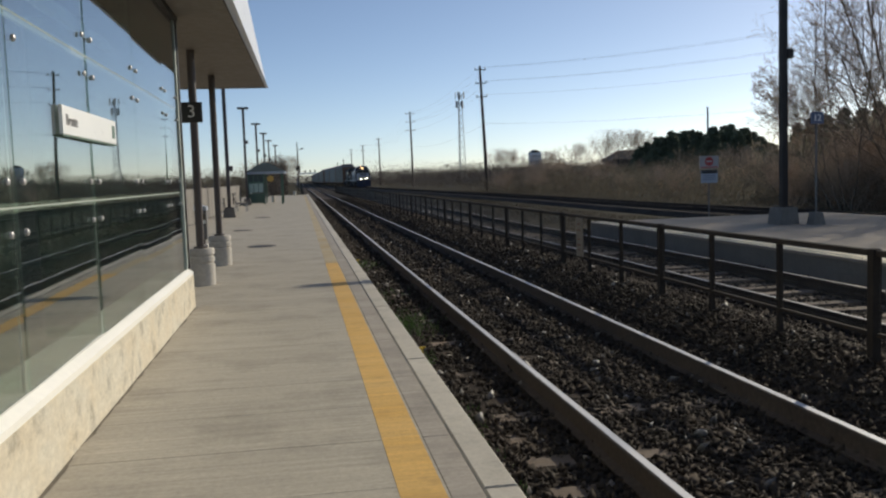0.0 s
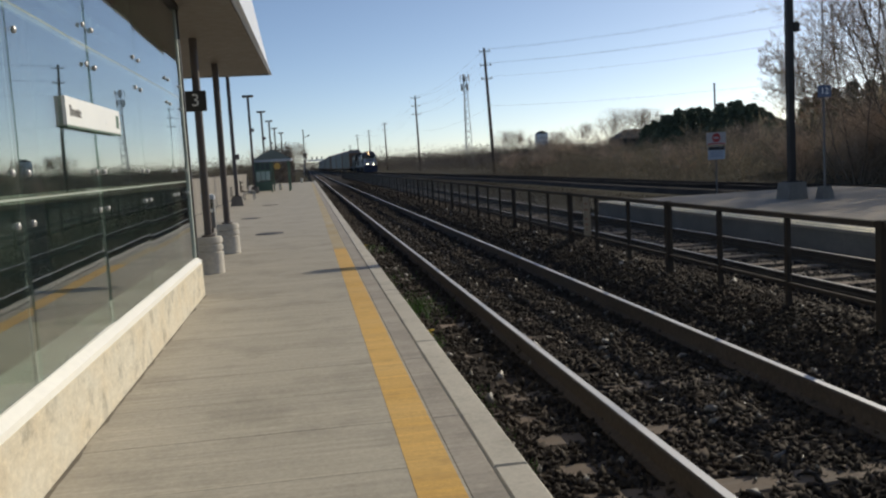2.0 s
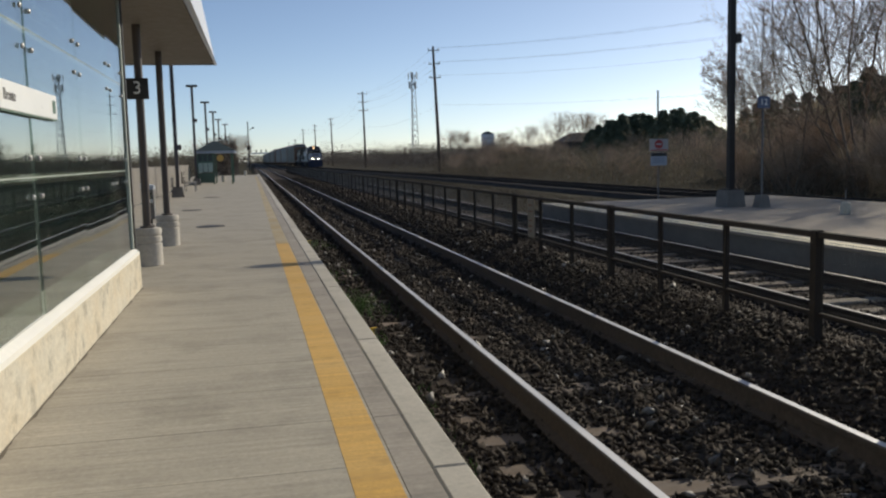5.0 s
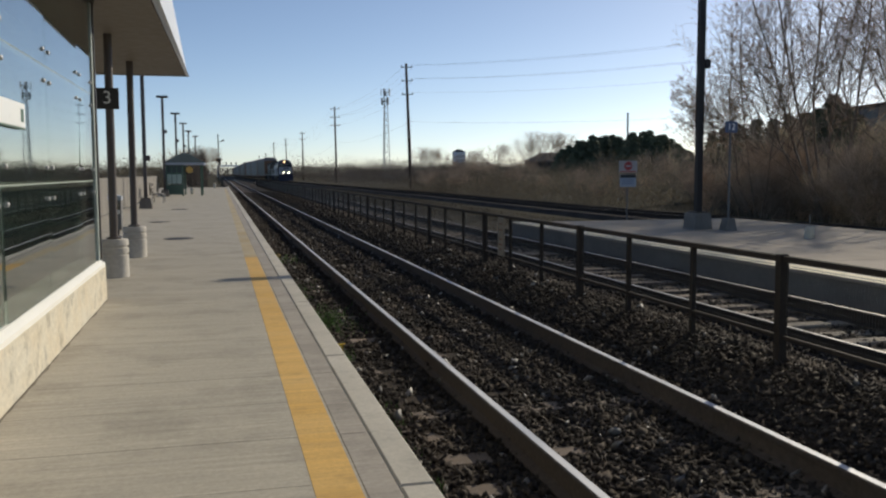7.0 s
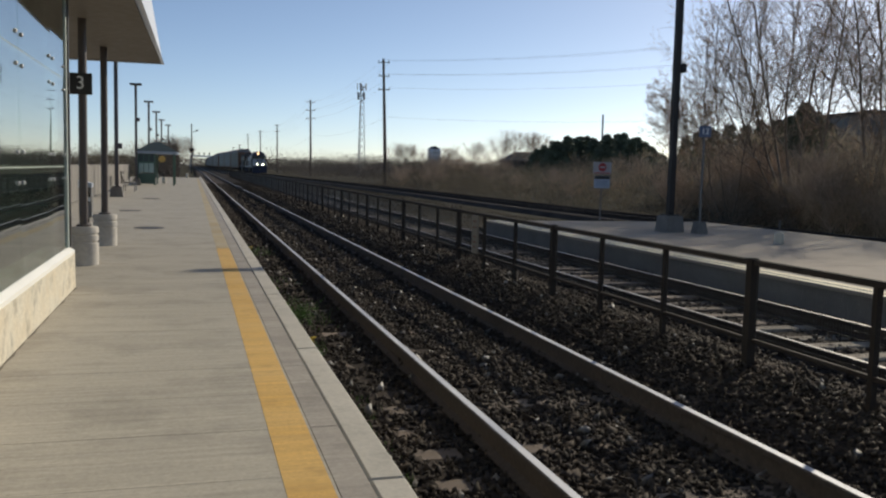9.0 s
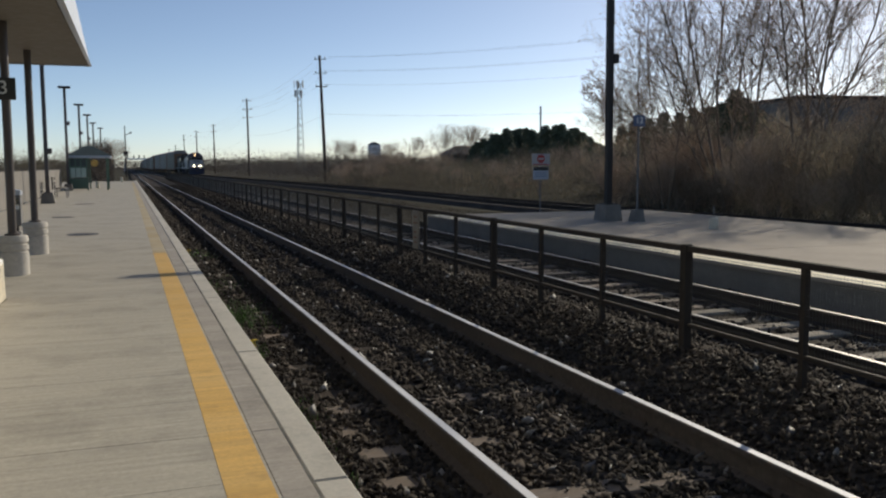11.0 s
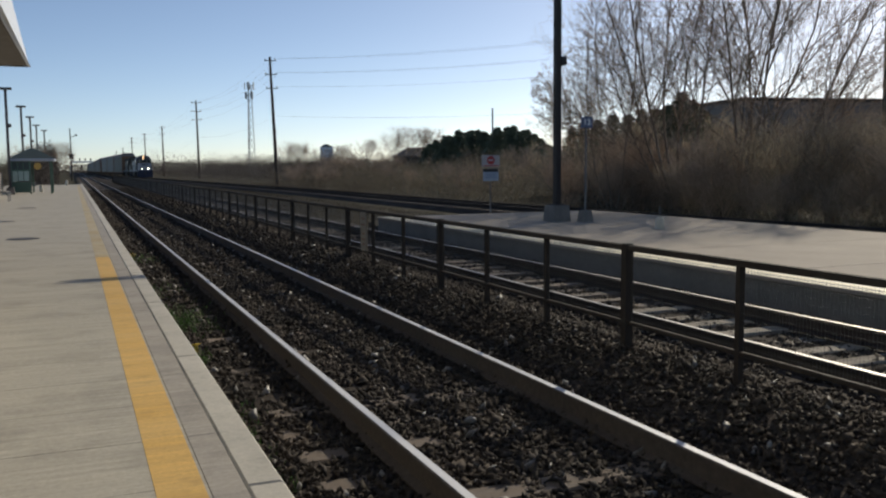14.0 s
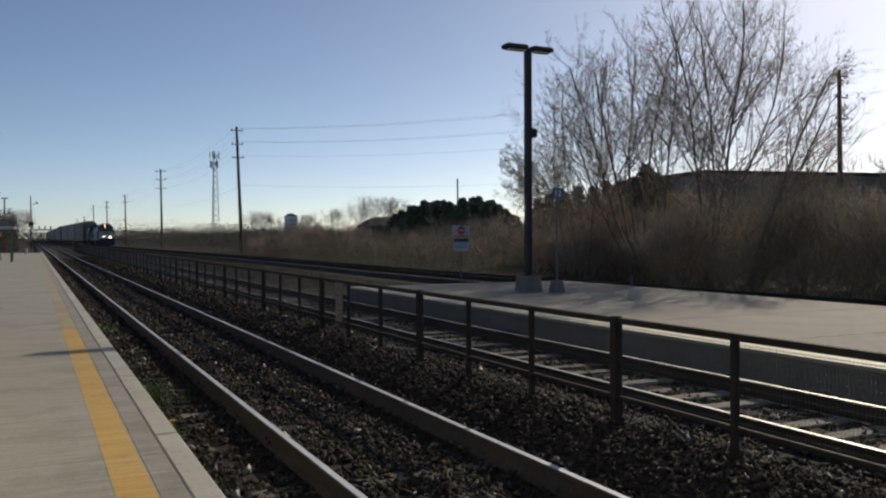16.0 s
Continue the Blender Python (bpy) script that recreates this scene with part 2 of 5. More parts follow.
M["flower"] = material("yellow_petals", (0.80, 0.58, 0.02), 0.7, big=(8, 0.1), fine=(40, 0.1), bump=0.0)
M["warehouse"] = material("grey_wall_cladding", (0.21, 0.20, 0.185), 0.7, big=(0.2, 0.1), fine=(4, 0.06), bump=0.1, stretch=(1, 1, 0.3), spec=0.2)
M["tower_block"] = material("pale_block_cladding", (0.80, 0.81, 0.82), 0.7, big=(0.1, 0.06), fine=(1, 0.05), bump=0.0)
M["loco_white"] = material("grimy_white_paint", (0.46, 0.47, 0.49), 0.5, big=(1.1, 0.2), fine=(8, 0.12), bump=0.05, stretch=(1, 1, 0.35), tint=(0.36, 0.36, 0.37))
M["loco_blue"] = material("dark_blue_paint", (0.013, 0.017, 0.042), 0.45, big=(1.0, 0.15), fine=(8, 0.1), bump=0.03)
M["loco_black"] = material("grimy_black_paint", (0.025, 0.023, 0.022), 0.7, big=(1.0, 0.2), fine=(8, 0.2), bump=0.1)
M["loco_grey"] = material("faded_grey_green_paint", (0.20, 0.22, 0.20), 0.65, big=(0.9, 0.3), fine=(6, 0.2), bump=0.1, stretch=(1, 1, 0.3), tint=(0.10, 0.10, 0.09))
M["car_grey"] = material("galvanised_side_panels", (0.145, 0.13, 0.11), 0.6, 0.1, big=(0.3, 0.15), fine=(5, 0.12), bump=0.1, stretch=(1, 1, 0.3))
M["car_pale"] = material("pale_side_panels", (0.21, 0.20, 0.185), 0.6, 0.1, big=(0.3, 0.15), fine=(5, 0.12), bump=0.1, stretch=(1, 1, 0.3))
M["car_brown"] = material("rust_brown_car_paint", (0.20, 0.105, 0.06), 0.75, big=(0.6, 0.2), fine=(6, 0.15), bump=0.1)
M["car_roof"] = material("dusty_pale_roof", (0.27, 0.245, 0.235), 0.75, 0.0, big=(0.4, 0.15), fine=(5, 0.1), bump=0.05, spec=0.2)
M["inner_wall"] = material("pale_inner_wall", (0.50, 0.51, 0.47), 0.8, big=(0.5, 0.1), fine=(10, 0.1), bump=0.1)
M["wood_fence"] = material("grey_fence_boards", (0.20, 0.185, 0.165), 0.85, big=(1.0, 0.15), fine=(10, 0.15), bump=0.3, stretch=(4, 4, 0.4), piece=0.15)
M["window_green"] = material("pale_green_panel", (0.42, 0.52, 0.45), 0.4, big=(2, 0.1), fine=(20, 0.06), bump=0.0)
M["column_steel"] = material("brown_painted_columns", (0.085, 0.070, 0.064), 0.5, big=(1.0, 0.15), fine=(20, 0.12), bump=0.05)
M["mesh_wire"] = material("galvanised_wire", (0.13, 0.125, 0.115), 0.6, 0.2, big=(1.0, 0.15), fine=(20, 0.1), bump=0.0, spec=0.3)
M["post_grey"] = material("weathered_grey_post", (0.17, 0.165, 0.16), 0.6, big=(1.0, 0.12), fine=(30, 0.12), bump=0.05, spec=0.3)
M["bud"] = material("red_brown_buds", (0.38, 0.25, 0.165), 0.8, big=(0.5, 0.25), fine=(6, 0.2), bump=0.0, island=0.35, trans=0.45, spec=0.1)
M["dark_weeds"] = material("dull_dead_grass", (0.100, 0.080, 0.057), 0.95, big=(0.3, 0.3), fine=(3, 0.25), bump=0.0, island=0.4, spec=0.03)
M["signal_white"] = material("white_signal_boards", (0.74, 0.76, 0.80), 0.6, big=(1, 0.06), fine=(6, 0.06), bump=0.0)
M["glass"] = glass_material("shelter_glass", (0.84, 0.92, 0.87), 3.0)
M["dark_glass"] = glass_material("cab_glass", (0.35, 0.4, 0.42))
M["lamp_white"] = glowing("headlight_glow", (1.0, 0.84, 0.58), 16.0)
M["lamp_amber"] = glowing("upper_headlight_glow", (1.0, 0.62, 0.30), 6.0)


# ---- builders ----
class Geo:
    """Gathers vertices and faces for one mesh."""

    def __init__(self):
        self.v, self.f, self.mi = [], [], []

    def add(self, verts, faces, k=0):
        n = len(self.v)
        self.v.extend(tuple(p) for p in verts)
        self.f.extend(tuple(i + n for i in q) for q in faces)
        self.mi.extend([k] * len(faces))
        return self

    def box(self, x0, x1, y0, y1, z0, z1, k=0, bev=0.0):
        if bev:
            b = min(bev, (x1 - x0) / 3, (y1 - y0) / 3, (z1 - z0) / 3)
            ring = lambda z, i: [(x0 + i, y0 + i, z), (x1 - i, y0 + i, z), (x1 - i, y1 - i, z), (x0 + i, y1 - i, z)]
            v = ring(z0, b) + ring(z0 + b, 0) + ring(z1 - b, 0) + ring(z1, b)
            f = [(3, 2, 1, 0), (12, 13, 14, 15)]
            for r in range(3):
                f += [(4 * r + i, 4 * r + (i + 1) % 4, 4 * r + 4 + (i + 1) % 4, 4 * r + 4 + i) for i in range(4)]
            return self.add(v, f, k)
        v = [(x0, y0, z0), (x1, y0, z0), (x1, y1, z0), (x0, y1, z0), (x0, y0, z1), (x1, y0, z1), (x1, y1, z1), (x0, y1, z1)]
        return self.add(v, [(3, 2, 1, 0), (4, 5, 6, 7), (0, 1, 5, 4), (1, 2, 6, 5), (2, 3, 7, 6), (3, 0, 4, 7)], k)

    def tube(self, p0, p1, r0, r1=None, n=10, k=0, caps=True):
        p0, p1 = Vector(p0), Vector(p1)
        r1 = r0 if r1 is None else r1
        d = (p1 - p0).normalized()
        a = d.orthogonal().normalized()
        b = d.cross(a)
        v = [p + (a * math.cos(t) + b * math.sin(t)) * r for p, r in ((p0, r0), (p1, r1)) for t in [2 * math.pi * i / n for i in range(n)]]
        f = [(i, (i + 1) % n, n + (i + 1) % n, n + i) for i in range(n)]
        if caps:
            f += [tuple(range(n - 1, -1, -1)), tuple(range(n, 2 * n))]
        return self.add(v, f, k)

    def lathe(self, rings, n=20, k=0, cx=0.0, cy=0.0):
        """rings: (radius, height) from the bottom up."""
        v = [(cx + r * math.cos(2 * math.pi * i / n), cy + r * math.sin(2 * math.pi * i / n), z) for r, z in rings for i in range(n)]
        f = [(j * n + i, j * n + (i + 1) % n, (j + 1) * n + (i + 1) % n, (j + 1) * n + i) for j in range(len(rings) - 1) for i in range(n)]
        m = (len(rings) - 1) * n
        f += [tuple(range(n - 1, -1, -1)), tuple(range(m, m + n))]
        return self.add(v, f, k)

    def prism(self, outline, lo, hi, axis='y', k=0):
        """A closed outline in the plane across axis, drawn out from lo to hi."""
        n = len(outline)
        put = {'y': lambda a, b, c: (a, c, b), 'x': lambda a, b, c: (c, a, b), 'z': lambda a, b, c: (a, b, c)}[axis]
        v = [put(a, b, c) for c in (lo, hi) for a, b in outline]
        f = [(i, (i + 1) % n, n + (i + 1) % n, n + i) for i in range(n)] + [tuple(range(n - 1, -1, -1)), tuple(range(n, 2 * n))]
        return self.add(v, f, k)


def mesh_of(name, geo, mats, smooth=False):
    me = bpy.data.meshes.new(name)
    me.from_pydata(geo.v, [], geo.f)
    for m in mats if isinstance(mats, (list, tuple)) else [mats]:
        me.materials.append(m)
    if any(geo.mi):
        me.polygons.foreach_set("material_index", geo.mi)
    bm = bmesh.new()
    bm.from_mesh(me)
    bmesh.ops.recalc_face_normals(bm, faces=bm.faces)
    bm.to_mesh(me)
    bm.free()
    if smooth:
        me.polygons.foreach_set("use_smooth", [True] * len(me.polygons))
        me.set_sharp_from_angle(angle=radians(40))
    return me


def part(name, geo, mats, parent, label="", at=None, smooth=False):
    ob = new(name, geo if isinstance(geo, bpy.types.Mesh) else mesh_of(name, geo, mats, smooth))
    ob.parent = parent
    if at is not None:
        ob.matrix_local = at if isinstance(at, Matrix) else Matrix.Translation(at)
    return tagged(ob, label)


def thing(name, label, category, at=(0, 0, 0), group="", kind=""):
    ob = new(name)
    ob.empty_display_size = 0.2
    ob.matrix_world = at if isinstance(at, Matrix) else Matrix.Translation(at)
    return tagged(ob, label, category, group, kind)


def solo(name, geo, mats, label, category, at=None, group="", kind="", smooth=False):
    ob = new(name, geo if isinstance(geo, bpy.types.Mesh) else mesh_of(name, geo, mats, smooth))
    if at is not None:
        ob.matrix_world = at if isinstance(at, Matrix) else Matrix.Translation(at)
    return tagged(ob, label, category, group, kind)


def lettering(name, text, size, mat, parent, m, label=""):
    cu = bpy.data.curves.new(name, 'FONT')
    cu.body, cu.size, cu.extrude, cu.align_x, cu.align_y = text, size, 0.002, 'CENTER', 'CENTER'
    tmp = bpy.data.objects.new(name, cu)
    scene.collection.objects.link(tmp)
    me = bpy.data.meshes.new_from_object(tmp.evaluated_get(bpy.context.evaluated_depsgraph_get()))
    bpy.data.objects.remove(tmp)
    me.materials.clear()
    me.materials.append(mat)
    ob = new(name, me)
    ob.parent = parent
    ob.matrix_local = m
    return tagged(ob, label)


def raw_mesh(name, verts, tris, mat):
    """A large mesh from numpy arrays of corners and triangles."""
    me = bpy.data.meshes.new(name)
    n, t = len(verts), len(tris)
    me.vertices.add(n)
    me.vertices.foreach_set("co", np.asarray(verts, np.float32).ravel())
    me.loops.add(3 * t)
    me.loops.foreach_set("vertex_index", np.asarray(tris, np.int32).ravel())
    me.polygons.add(t)
    me.polygons.foreach_set("loop_start", np.arange(0, 3 * t, 3, dtype=np.int32))
    me.materials.append(mat)
    me.update(calc_edges=True)
    return me


RNG = np.random.default_rng(5)
Z_RAIL = -0.21      # top of rail; the platform is at 0
Z_BED = -0.40       # ballast between the ties


def track3_x(y):
    """Centre of the far track, which closes in on the others beyond the island."""
    return 17.4 - 0.0285 * max(0.0, min(y, 320) - 62) ** 1.0 if y > 62 else 17.4 + (1.3 * ((40 - max(y, -12)) / 26) ** 1.3 if y < 40 else 0.0)


# ---- ground ----
def ground_height(x, y):
    z = -0.62
    if x > 20.5:
        z += 0.25 * noise.noise((x * 0.06, y * 0.06, 0)) + min(1.0, (x - 20.5) * 0.05) * 0.5
    return z


g = Geo()
xs = [-3000, -900, -300, -100, -40, -15, -6, 0.5, 8, 12, 16, 20, 22, 25, 30, 36, 44, 55, 70, 100, 160, 300, 900, 3000]
ys = [-3000, -800, -200, -60, -20] + list(range(-10, 130, 7)) + [140, 170, 210, 260, 330, 450, 700, 1200, 4000]
nx = len(xs)
g.add([(x, y, ground_height(x, y)) for y in ys for x in xs],
      [(j * nx + i, j * nx + i + 1, (j + 1) * nx + i + 1, (j + 1) * nx + i) for j in range(len(ys) - 1) for i in range(nx - 1)])
solo("ground", g, M["dirt"], "dry brown grass and dirt ground", "ground", kind="structure", smooth=True)


def bed_height(x):
    """Ballast across the tracks: level under the ties, heaped along the fence."""
    z = Z_BED
    z += 0.25 * math.exp(-((x - 4.55) / 0.62) ** 2)
    if 4.9 < x < 5.8:
        z = max(z, Z_BED + 0.05)
    if x > 5.75:
        z -= 0.013
    if x < 1.0:
        z += 0.04
    return z


g = Geo()
bx = [0.7 + 0.22 * i for i in range(37)]
by = [-12 + 2.0 * i for i in range(30)] + [60, 90, 140, 220, 400, 900]
g.add([(x, y, bed_height(x) + 0.02 * noise.noise((x * 2, y * 1.3, 3))) for y in by for x in bx],
      [(j * 37 + i, j * 37 + i + 1, (j + 1) * 37 + i + 1, (j + 1) * 37 + i) for j in range(len(by) - 1) for i in range(36)])
solo("ballast_bed", g, M["ballast_bed"], "dark crushed stone bed under the tracks", "ballast", kind="structure", smooth=True)
g = Geo()
cy = [-12, 0, 6, 12, 18, 24, 30, 36, 42, 50, 62, 80, 100, 130, 160, 200, 260, 320, 600]
g.add([(track3_x(y) + dx, y, z) for y in cy for dx, z in ((-1.75, -0.63), (-1.38, -0.41), (1.6, -0.42), (2.9, -0.60))],
      [(4 * j + i, 4 * j + i + 1, 4 * j + 5 + i, 4 * j + 4 + i) for j in range(len(cy) - 1) for i in range(3)])
solo("ballast_bed", g, M["ballast_bed"], "dark crushed stone bed under the far track", "ballast", kind="structure")


def stones(name, n, xr, yr, size, label, height=bed_height, keep=None, mat="ballast", lift=0.0):
    """Loose broken stones, each a skewed eight-sided lump."""
    x = RNG.uniform(*xr, n)
    y = yr[0] + (yr[1] - yr[0]) * RNG.uniform(0, 1, n) ** 1.1
    if keep is not None:
        ok = keep(x, y)
        x, y = x[ok], y[ok]
        n = len(x)
    z = np.array([height(a) for a in x]) + RNG.uniform(-0.006, 0.022, n) + lift
    base = np.array([(1, 0, 0), (-1, 0, 0), (0, 1, 0), (0, -1, 0), (0, 0, 1), (0, 0, -1)], float)
    v = base[None] * RNG.uniform(0.45, 1.3, (n, 6, 1)) + RNG.normal(0, 0.22, (n, 6, 3))
    v *= (size * (0.4 + 1.3 * RNG.uniform(0, 1, (n, 1, 1)) ** 1.8)) * RNG.uniform(0.6, 1.2, (n, 1, 3)) * np.array([1.08, 1.08, 0.52])
    q = RNG.normal(0, 1, (n, 4))
    q /= np.linalg.norm(q, axis=1)[:, None]
    w, a, b, c = q.T
    rot = np.stack([1 - 2 * (b * b + c * c), 2 * (a * b - w * c), 2 * (a * c + w * b), 2 * (a * b + w * c), 1 - 2 * (a * a + c * c), 2 * (b * c - w * a),
                    2 * (a * c - w * b), 2 * (b * c + w * a), 1 - 2 * (a * a + b * b)], 1).reshape(n, 3, 3)
    v = np.einsum('nij,nkj->nki', rot, v) + np.stack([x, y, z], 1)[:, None]
    tri = np.array([(0, 2, 4), (2, 1, 4), (1, 3, 4), (3, 0, 4), (2, 0, 5), (1, 2, 5), (3, 1, 5), (0, 3, 5)])
    t = (tri[None] + 6 * np.arange(n)[:, None, None]).reshape(-1, 3)
    return solo(name, raw_mesh(name, v.reshape(-1, 3), t, M[mat]), None, label, "ballast", kind="stuff")


def off_ties(x, y):
    """Leaves parts of the tie tops bare beside the first rail."""
    on = np.abs((y + 11.5 + 0.2625) % 0.525 - 0.2625) < 0.105
    k = np.floor((y + 11.5 + 0.2625) / 0.525).astype(int)
    reach = 0.12 + 0.34 * ((k * 37) % 11) / 10.0
    inner = (x > 1.94) & (x < 1.94 + reach) & (k % 3 != 1)
    outer = (x > 1.36) & (x < 1.36 + 0.9 * reach) & (k % 4 != 2)
    return ~(on & (inner | outer))


stones("ballast_stones", 92000, (0.98, 5.5), (0.5, 15), 0.027, "loose dark grey crushed stones between the rails", keep=off_ties)
stones("ballast_stones", 38000, (0.98, 5.5), (14, 34), 0.036, "loose dark grey crushed stones between the rails")
stones("ballast_stones", 14000, (0.98, 5.5), (-9, 1), 0.04, "loose dark grey crushed stones between the rails")
stones("ballast_stones", 16000, (0.98, 5.4), (32, 85), 0.06, "loose dark grey crushed stones between the rails")
stones("ballast_stones", 30000, (5.2, 8.3), (-4.5, 40), 0.034, "dark crushed stones round the middle track")

# Lighter stones; their pale colour also paints the sun sparkle on the ballast.
stones("pale_stones", 1100, (1.0, 5.3), (1.5, 30), 0.036, "scattered pale stones, some standing for sun glints, on the dark ballast", mat="pale_stone", lift=0.014)


# ---- tracks ----
RAIL = [(-0.068, -0.172), (0.068, -0.172), (0.068, -0.160), (0.012, -0.142), (0.010, -0.048), (0.036, -0.034), (0.036, -0.008), (0.026, 0.0),
        (-0.026, 0.0), (-0.036, -0.008), (-0.036, -0.034), (-0.010, -0.048), (-0.012, -0.142), (-0.068, -0.160)]


def rail_geo(path):
    """A flat-bottomed rail drawn along (x, y) points; the worn top gets the second material."""
    g = Geo()
    n = len(RAIL)
    g.add([(x + a, y, Z_RAIL + b) for x, y in path for a, b in RAIL], [])
    for j in range(len(path) - 1):
        for i in range(n):
            k = 1 if i == 7 else 0
            g.f.append((j * n + i, j * n + (i + 1) % n, (j + 1) * n + (i + 1) % n, (j + 1) * n + i))
            g.mi.append(k)
    return g


tie_mesh = mesh_of("tie", Geo().box(-1.3, 1.3, -0.115, 0.115, -0.17, 0.0, bev=0.012), M["tie"])
pale_mesh = mesh_of("tie", Geo().box(-1.3, 1.3, -0.115, 0.115, -0.17, 0.0, bev=0.012), M["pale_tie"])


def track(label, centre, y_end, ties, rise, mesh, spacing=0.525):
    t = thing("railway_track", label, "railway track", (0, 0, 0), kind="structure")
    ys = [-12.0] + ([0, 5, 10, 14, 18, 22, 26, 30, 35, 40, 50] + [62 + 14 * i for i in range(20)] if centre is None else []) + [y_end]
    cx = track3_x if centre is None else (lambda y: centre)
    head = M["rusty_head"] if centre is None else M["rail_head"] if centre < 5 else M["dull_head"]
    for s in (-0.7525, 0.7525):
        part("rail", rail_geo([(cx(y) + s, y) for y in ys]), [M["rail_web"] if centre and centre < 5 else M["shaded_web"], head], t, "steel rail with a shiny worn top" if centre else "dull rusty steel rail")
    for i in range(ties):
        y = -11.5 + spacing * i + random.uniform(-0.03, 0.03)
        part("tie", mesh if y < 9.5 else tie_mesh, None, t, at=pose(cx(y) + random.uniform(-0.05, 0.05), y, Z_BED + rise + random.choice((-0.012, 0.0, 0.012)) + random.uniform(-0.012, 0.008), 0, 0, random.uniform(-1.2, 1.2)))
    far = Geo()
    for i in range(ties, int((min(y_end, 260) + 11.5) / spacing)):
        y = -11.5 + spacing * i
        far.box(cx(y) - 1.3, cx(y) + 1.3, y - 0.11, y + 0.11, Z_BED - 0.12, Z_BED + 0.02)
    part("far_ties", far, M["tie"], t)
    return t


track("railway track with rusty rails on old timber ties", 2.638, 900, 170, 0.000, tie_mesh)
track("middle railway track of rusty rails on pale ties", 6.665, 900, 130, 0.014, pale_mesh)
track("far railway track curving in beyond the island platform", None, 700, 80, 0.02, tie_mesh)

# ---- platform ----
X_EDGE = 0.94
platform = thing("platform", "grey concrete station platform with a yellow safety line", "platform", kind="structure")
part("footing", Geo().box(-6.0, X_EDGE - 0.02, -12, 96, -0.75, -0.22), M["island_face"], platform)
joints = [4.79 + 1.533 * i for i in range(-11, 60)]
slab_wide = mesh_of("slab", Geo().box(-6.0, 0.620, 0, 0.7645, -0.22, 0.0, bev=0.002), M["concrete"])
band_mesh = mesh_of("edge_slab", Geo().box(0.6215, 0.7795, 0, 1.529, -0.22, 0.0, bev=0.004), M["edge_band"])
line_mesh = mesh_of("line_panel", Geo().box(0.392, 0.606, 0.0, 1.5325, -0.004, 0.0015), M["yellow"])
worn_mesh = mesh_of("line_panel", Geo().box(0.392, 0.606, 0.0, 1.5325, -0.004, 0.0015), M["worn_yellow"])
cop_mesh = mesh_of("coping_stone", Geo().box(0.782, X_EDGE + 0.015, 0.0, 2.99, -0.25, 0.006, bev=0.012), M["coping"])
for y in joints:
    part("slab", slab_wide, None, platform, at=(0, y, 0))
    part("slab", slab_wide, None, platform, at=(0, y + 0.7655, 0))
    part("edge_slab", band_mesh, None, platform, at=(0, y, 0))
    if y < 90:
        part("line_panel", line_mesh if y < 15 else worn_mesh, None, platform, "yellow safety line" if y < 15 else "worn faded yellow line", at=(0, y, 0))
for i in range(36):
    part("coping_stone", cop_mesh, None, platform, at=(0, 6.9 - 9 + 3.0 * i - 3, 0))
for y, x, r in ((20.5, -0.93, 0.28), (27.8, -1.8, 0.26), (37.5, -1.6, 0.3)):
    t = thing("manhole_cover", "dark round cast iron cover set in the platform", "manhole cover", (x, y, 0.001), group="platform covers")
    part("frame", Geo().lathe([(r + 0.05, -0.01), (r + 0.05, 0.004), (r + 0.01, 0.006)], 24), M["iron"], t)
    part("lid", Geo().lathe([(r, -0.01), (r, 0.008), (r * 0.9, 0.010)], 24), M["iron"], t)

# ---- station building ----
station = thing("station_building", "low station waiting room with bolted glass front and white base wall", "building", (-1.3, 4, 0), kind="structure")


def st(name, geo, mat, label="", parent=None, smooth=False):
    o = part(name, geo, mat, parent or station, label, smooth=smooth)
    if parent is None:
        o.matrix_local = Matrix.Translation((1.3, -4, 0))
    return o


Y_END, X_W = 10.75, -1.30
st("base_wall", Geo().prism([(X_W, 0.0), (X_W - 0.004, 0.392), (X_W - 0.014, 0.403), (-1.75, 0.403), (-1.75, 0.0)], -8, Y_END), M["white_wall"], "stained white concrete base wall")
st("sill", Geo().prism([(X_W + 0.008, 0.405), (X_W + 0.008, 0.443), (-1.345, 0.478), (-1.62, 0.478), (-1.62, 0.405)], -8, Y_END - 0.12), M["white_metal"], "white metal sill")
st("end_post", Geo().box(-1.44, -1.32, 10.56, 10.63, 0.480, 3.418, bev=0.01), M["dark_steel"], "dark steel corner post")
st("corner_trim", Geo().box(-1.37, -1.335, 10.47, 10.555, 0.480, 3.418, bev=0.008), M["seal"], "pale grey corner trim")
st("back_wall", Geo().box(-6.2, -6.0, -8, 10.6, 0, 0.9), M["inner_wall"], "grey inner wall")
for k in range(6):
    a_, b_ = -8 + 3.1 * k, -8 + 3.1 * (k + 1)
    st("back_post", Geo().box(-6.15, -6.05, a_, a_ + 0.12, 0.9, 3.45), M["dark_steel"])
    st("back_pane", Geo().box(-6.11, -6.10, a_ + 0.125, b_ - 0.005, 0.905, 3.445), M["glass"]).visible_shadow = False
st("inner_floor", Geo().box(-6.0, -1.76, -8, 10.6, 0.002, 0.03), M["island"], "pale inner floor")
st("end_wall", Geo().box(-6.0, -1.55, 10.5, 10.6, 0.03, 3.45), M["inner_wall"])
st("near_wall", Geo().box(-6.0, -1.55, -8.1, -8.0, 0.03, 3.45), M["inner_wall"])
st("roof_beam", Geo().box(-1.6, -1.30, -8, 10.555, 3.345, 3.418), M["dark_steel"])
pane_rnd = random.Random(8)
zs = [0.480, 1.385, 2.335, 3.343]
bays = [4.47 + 1.665 * i for i in range(-7, 4)] + [10.465]
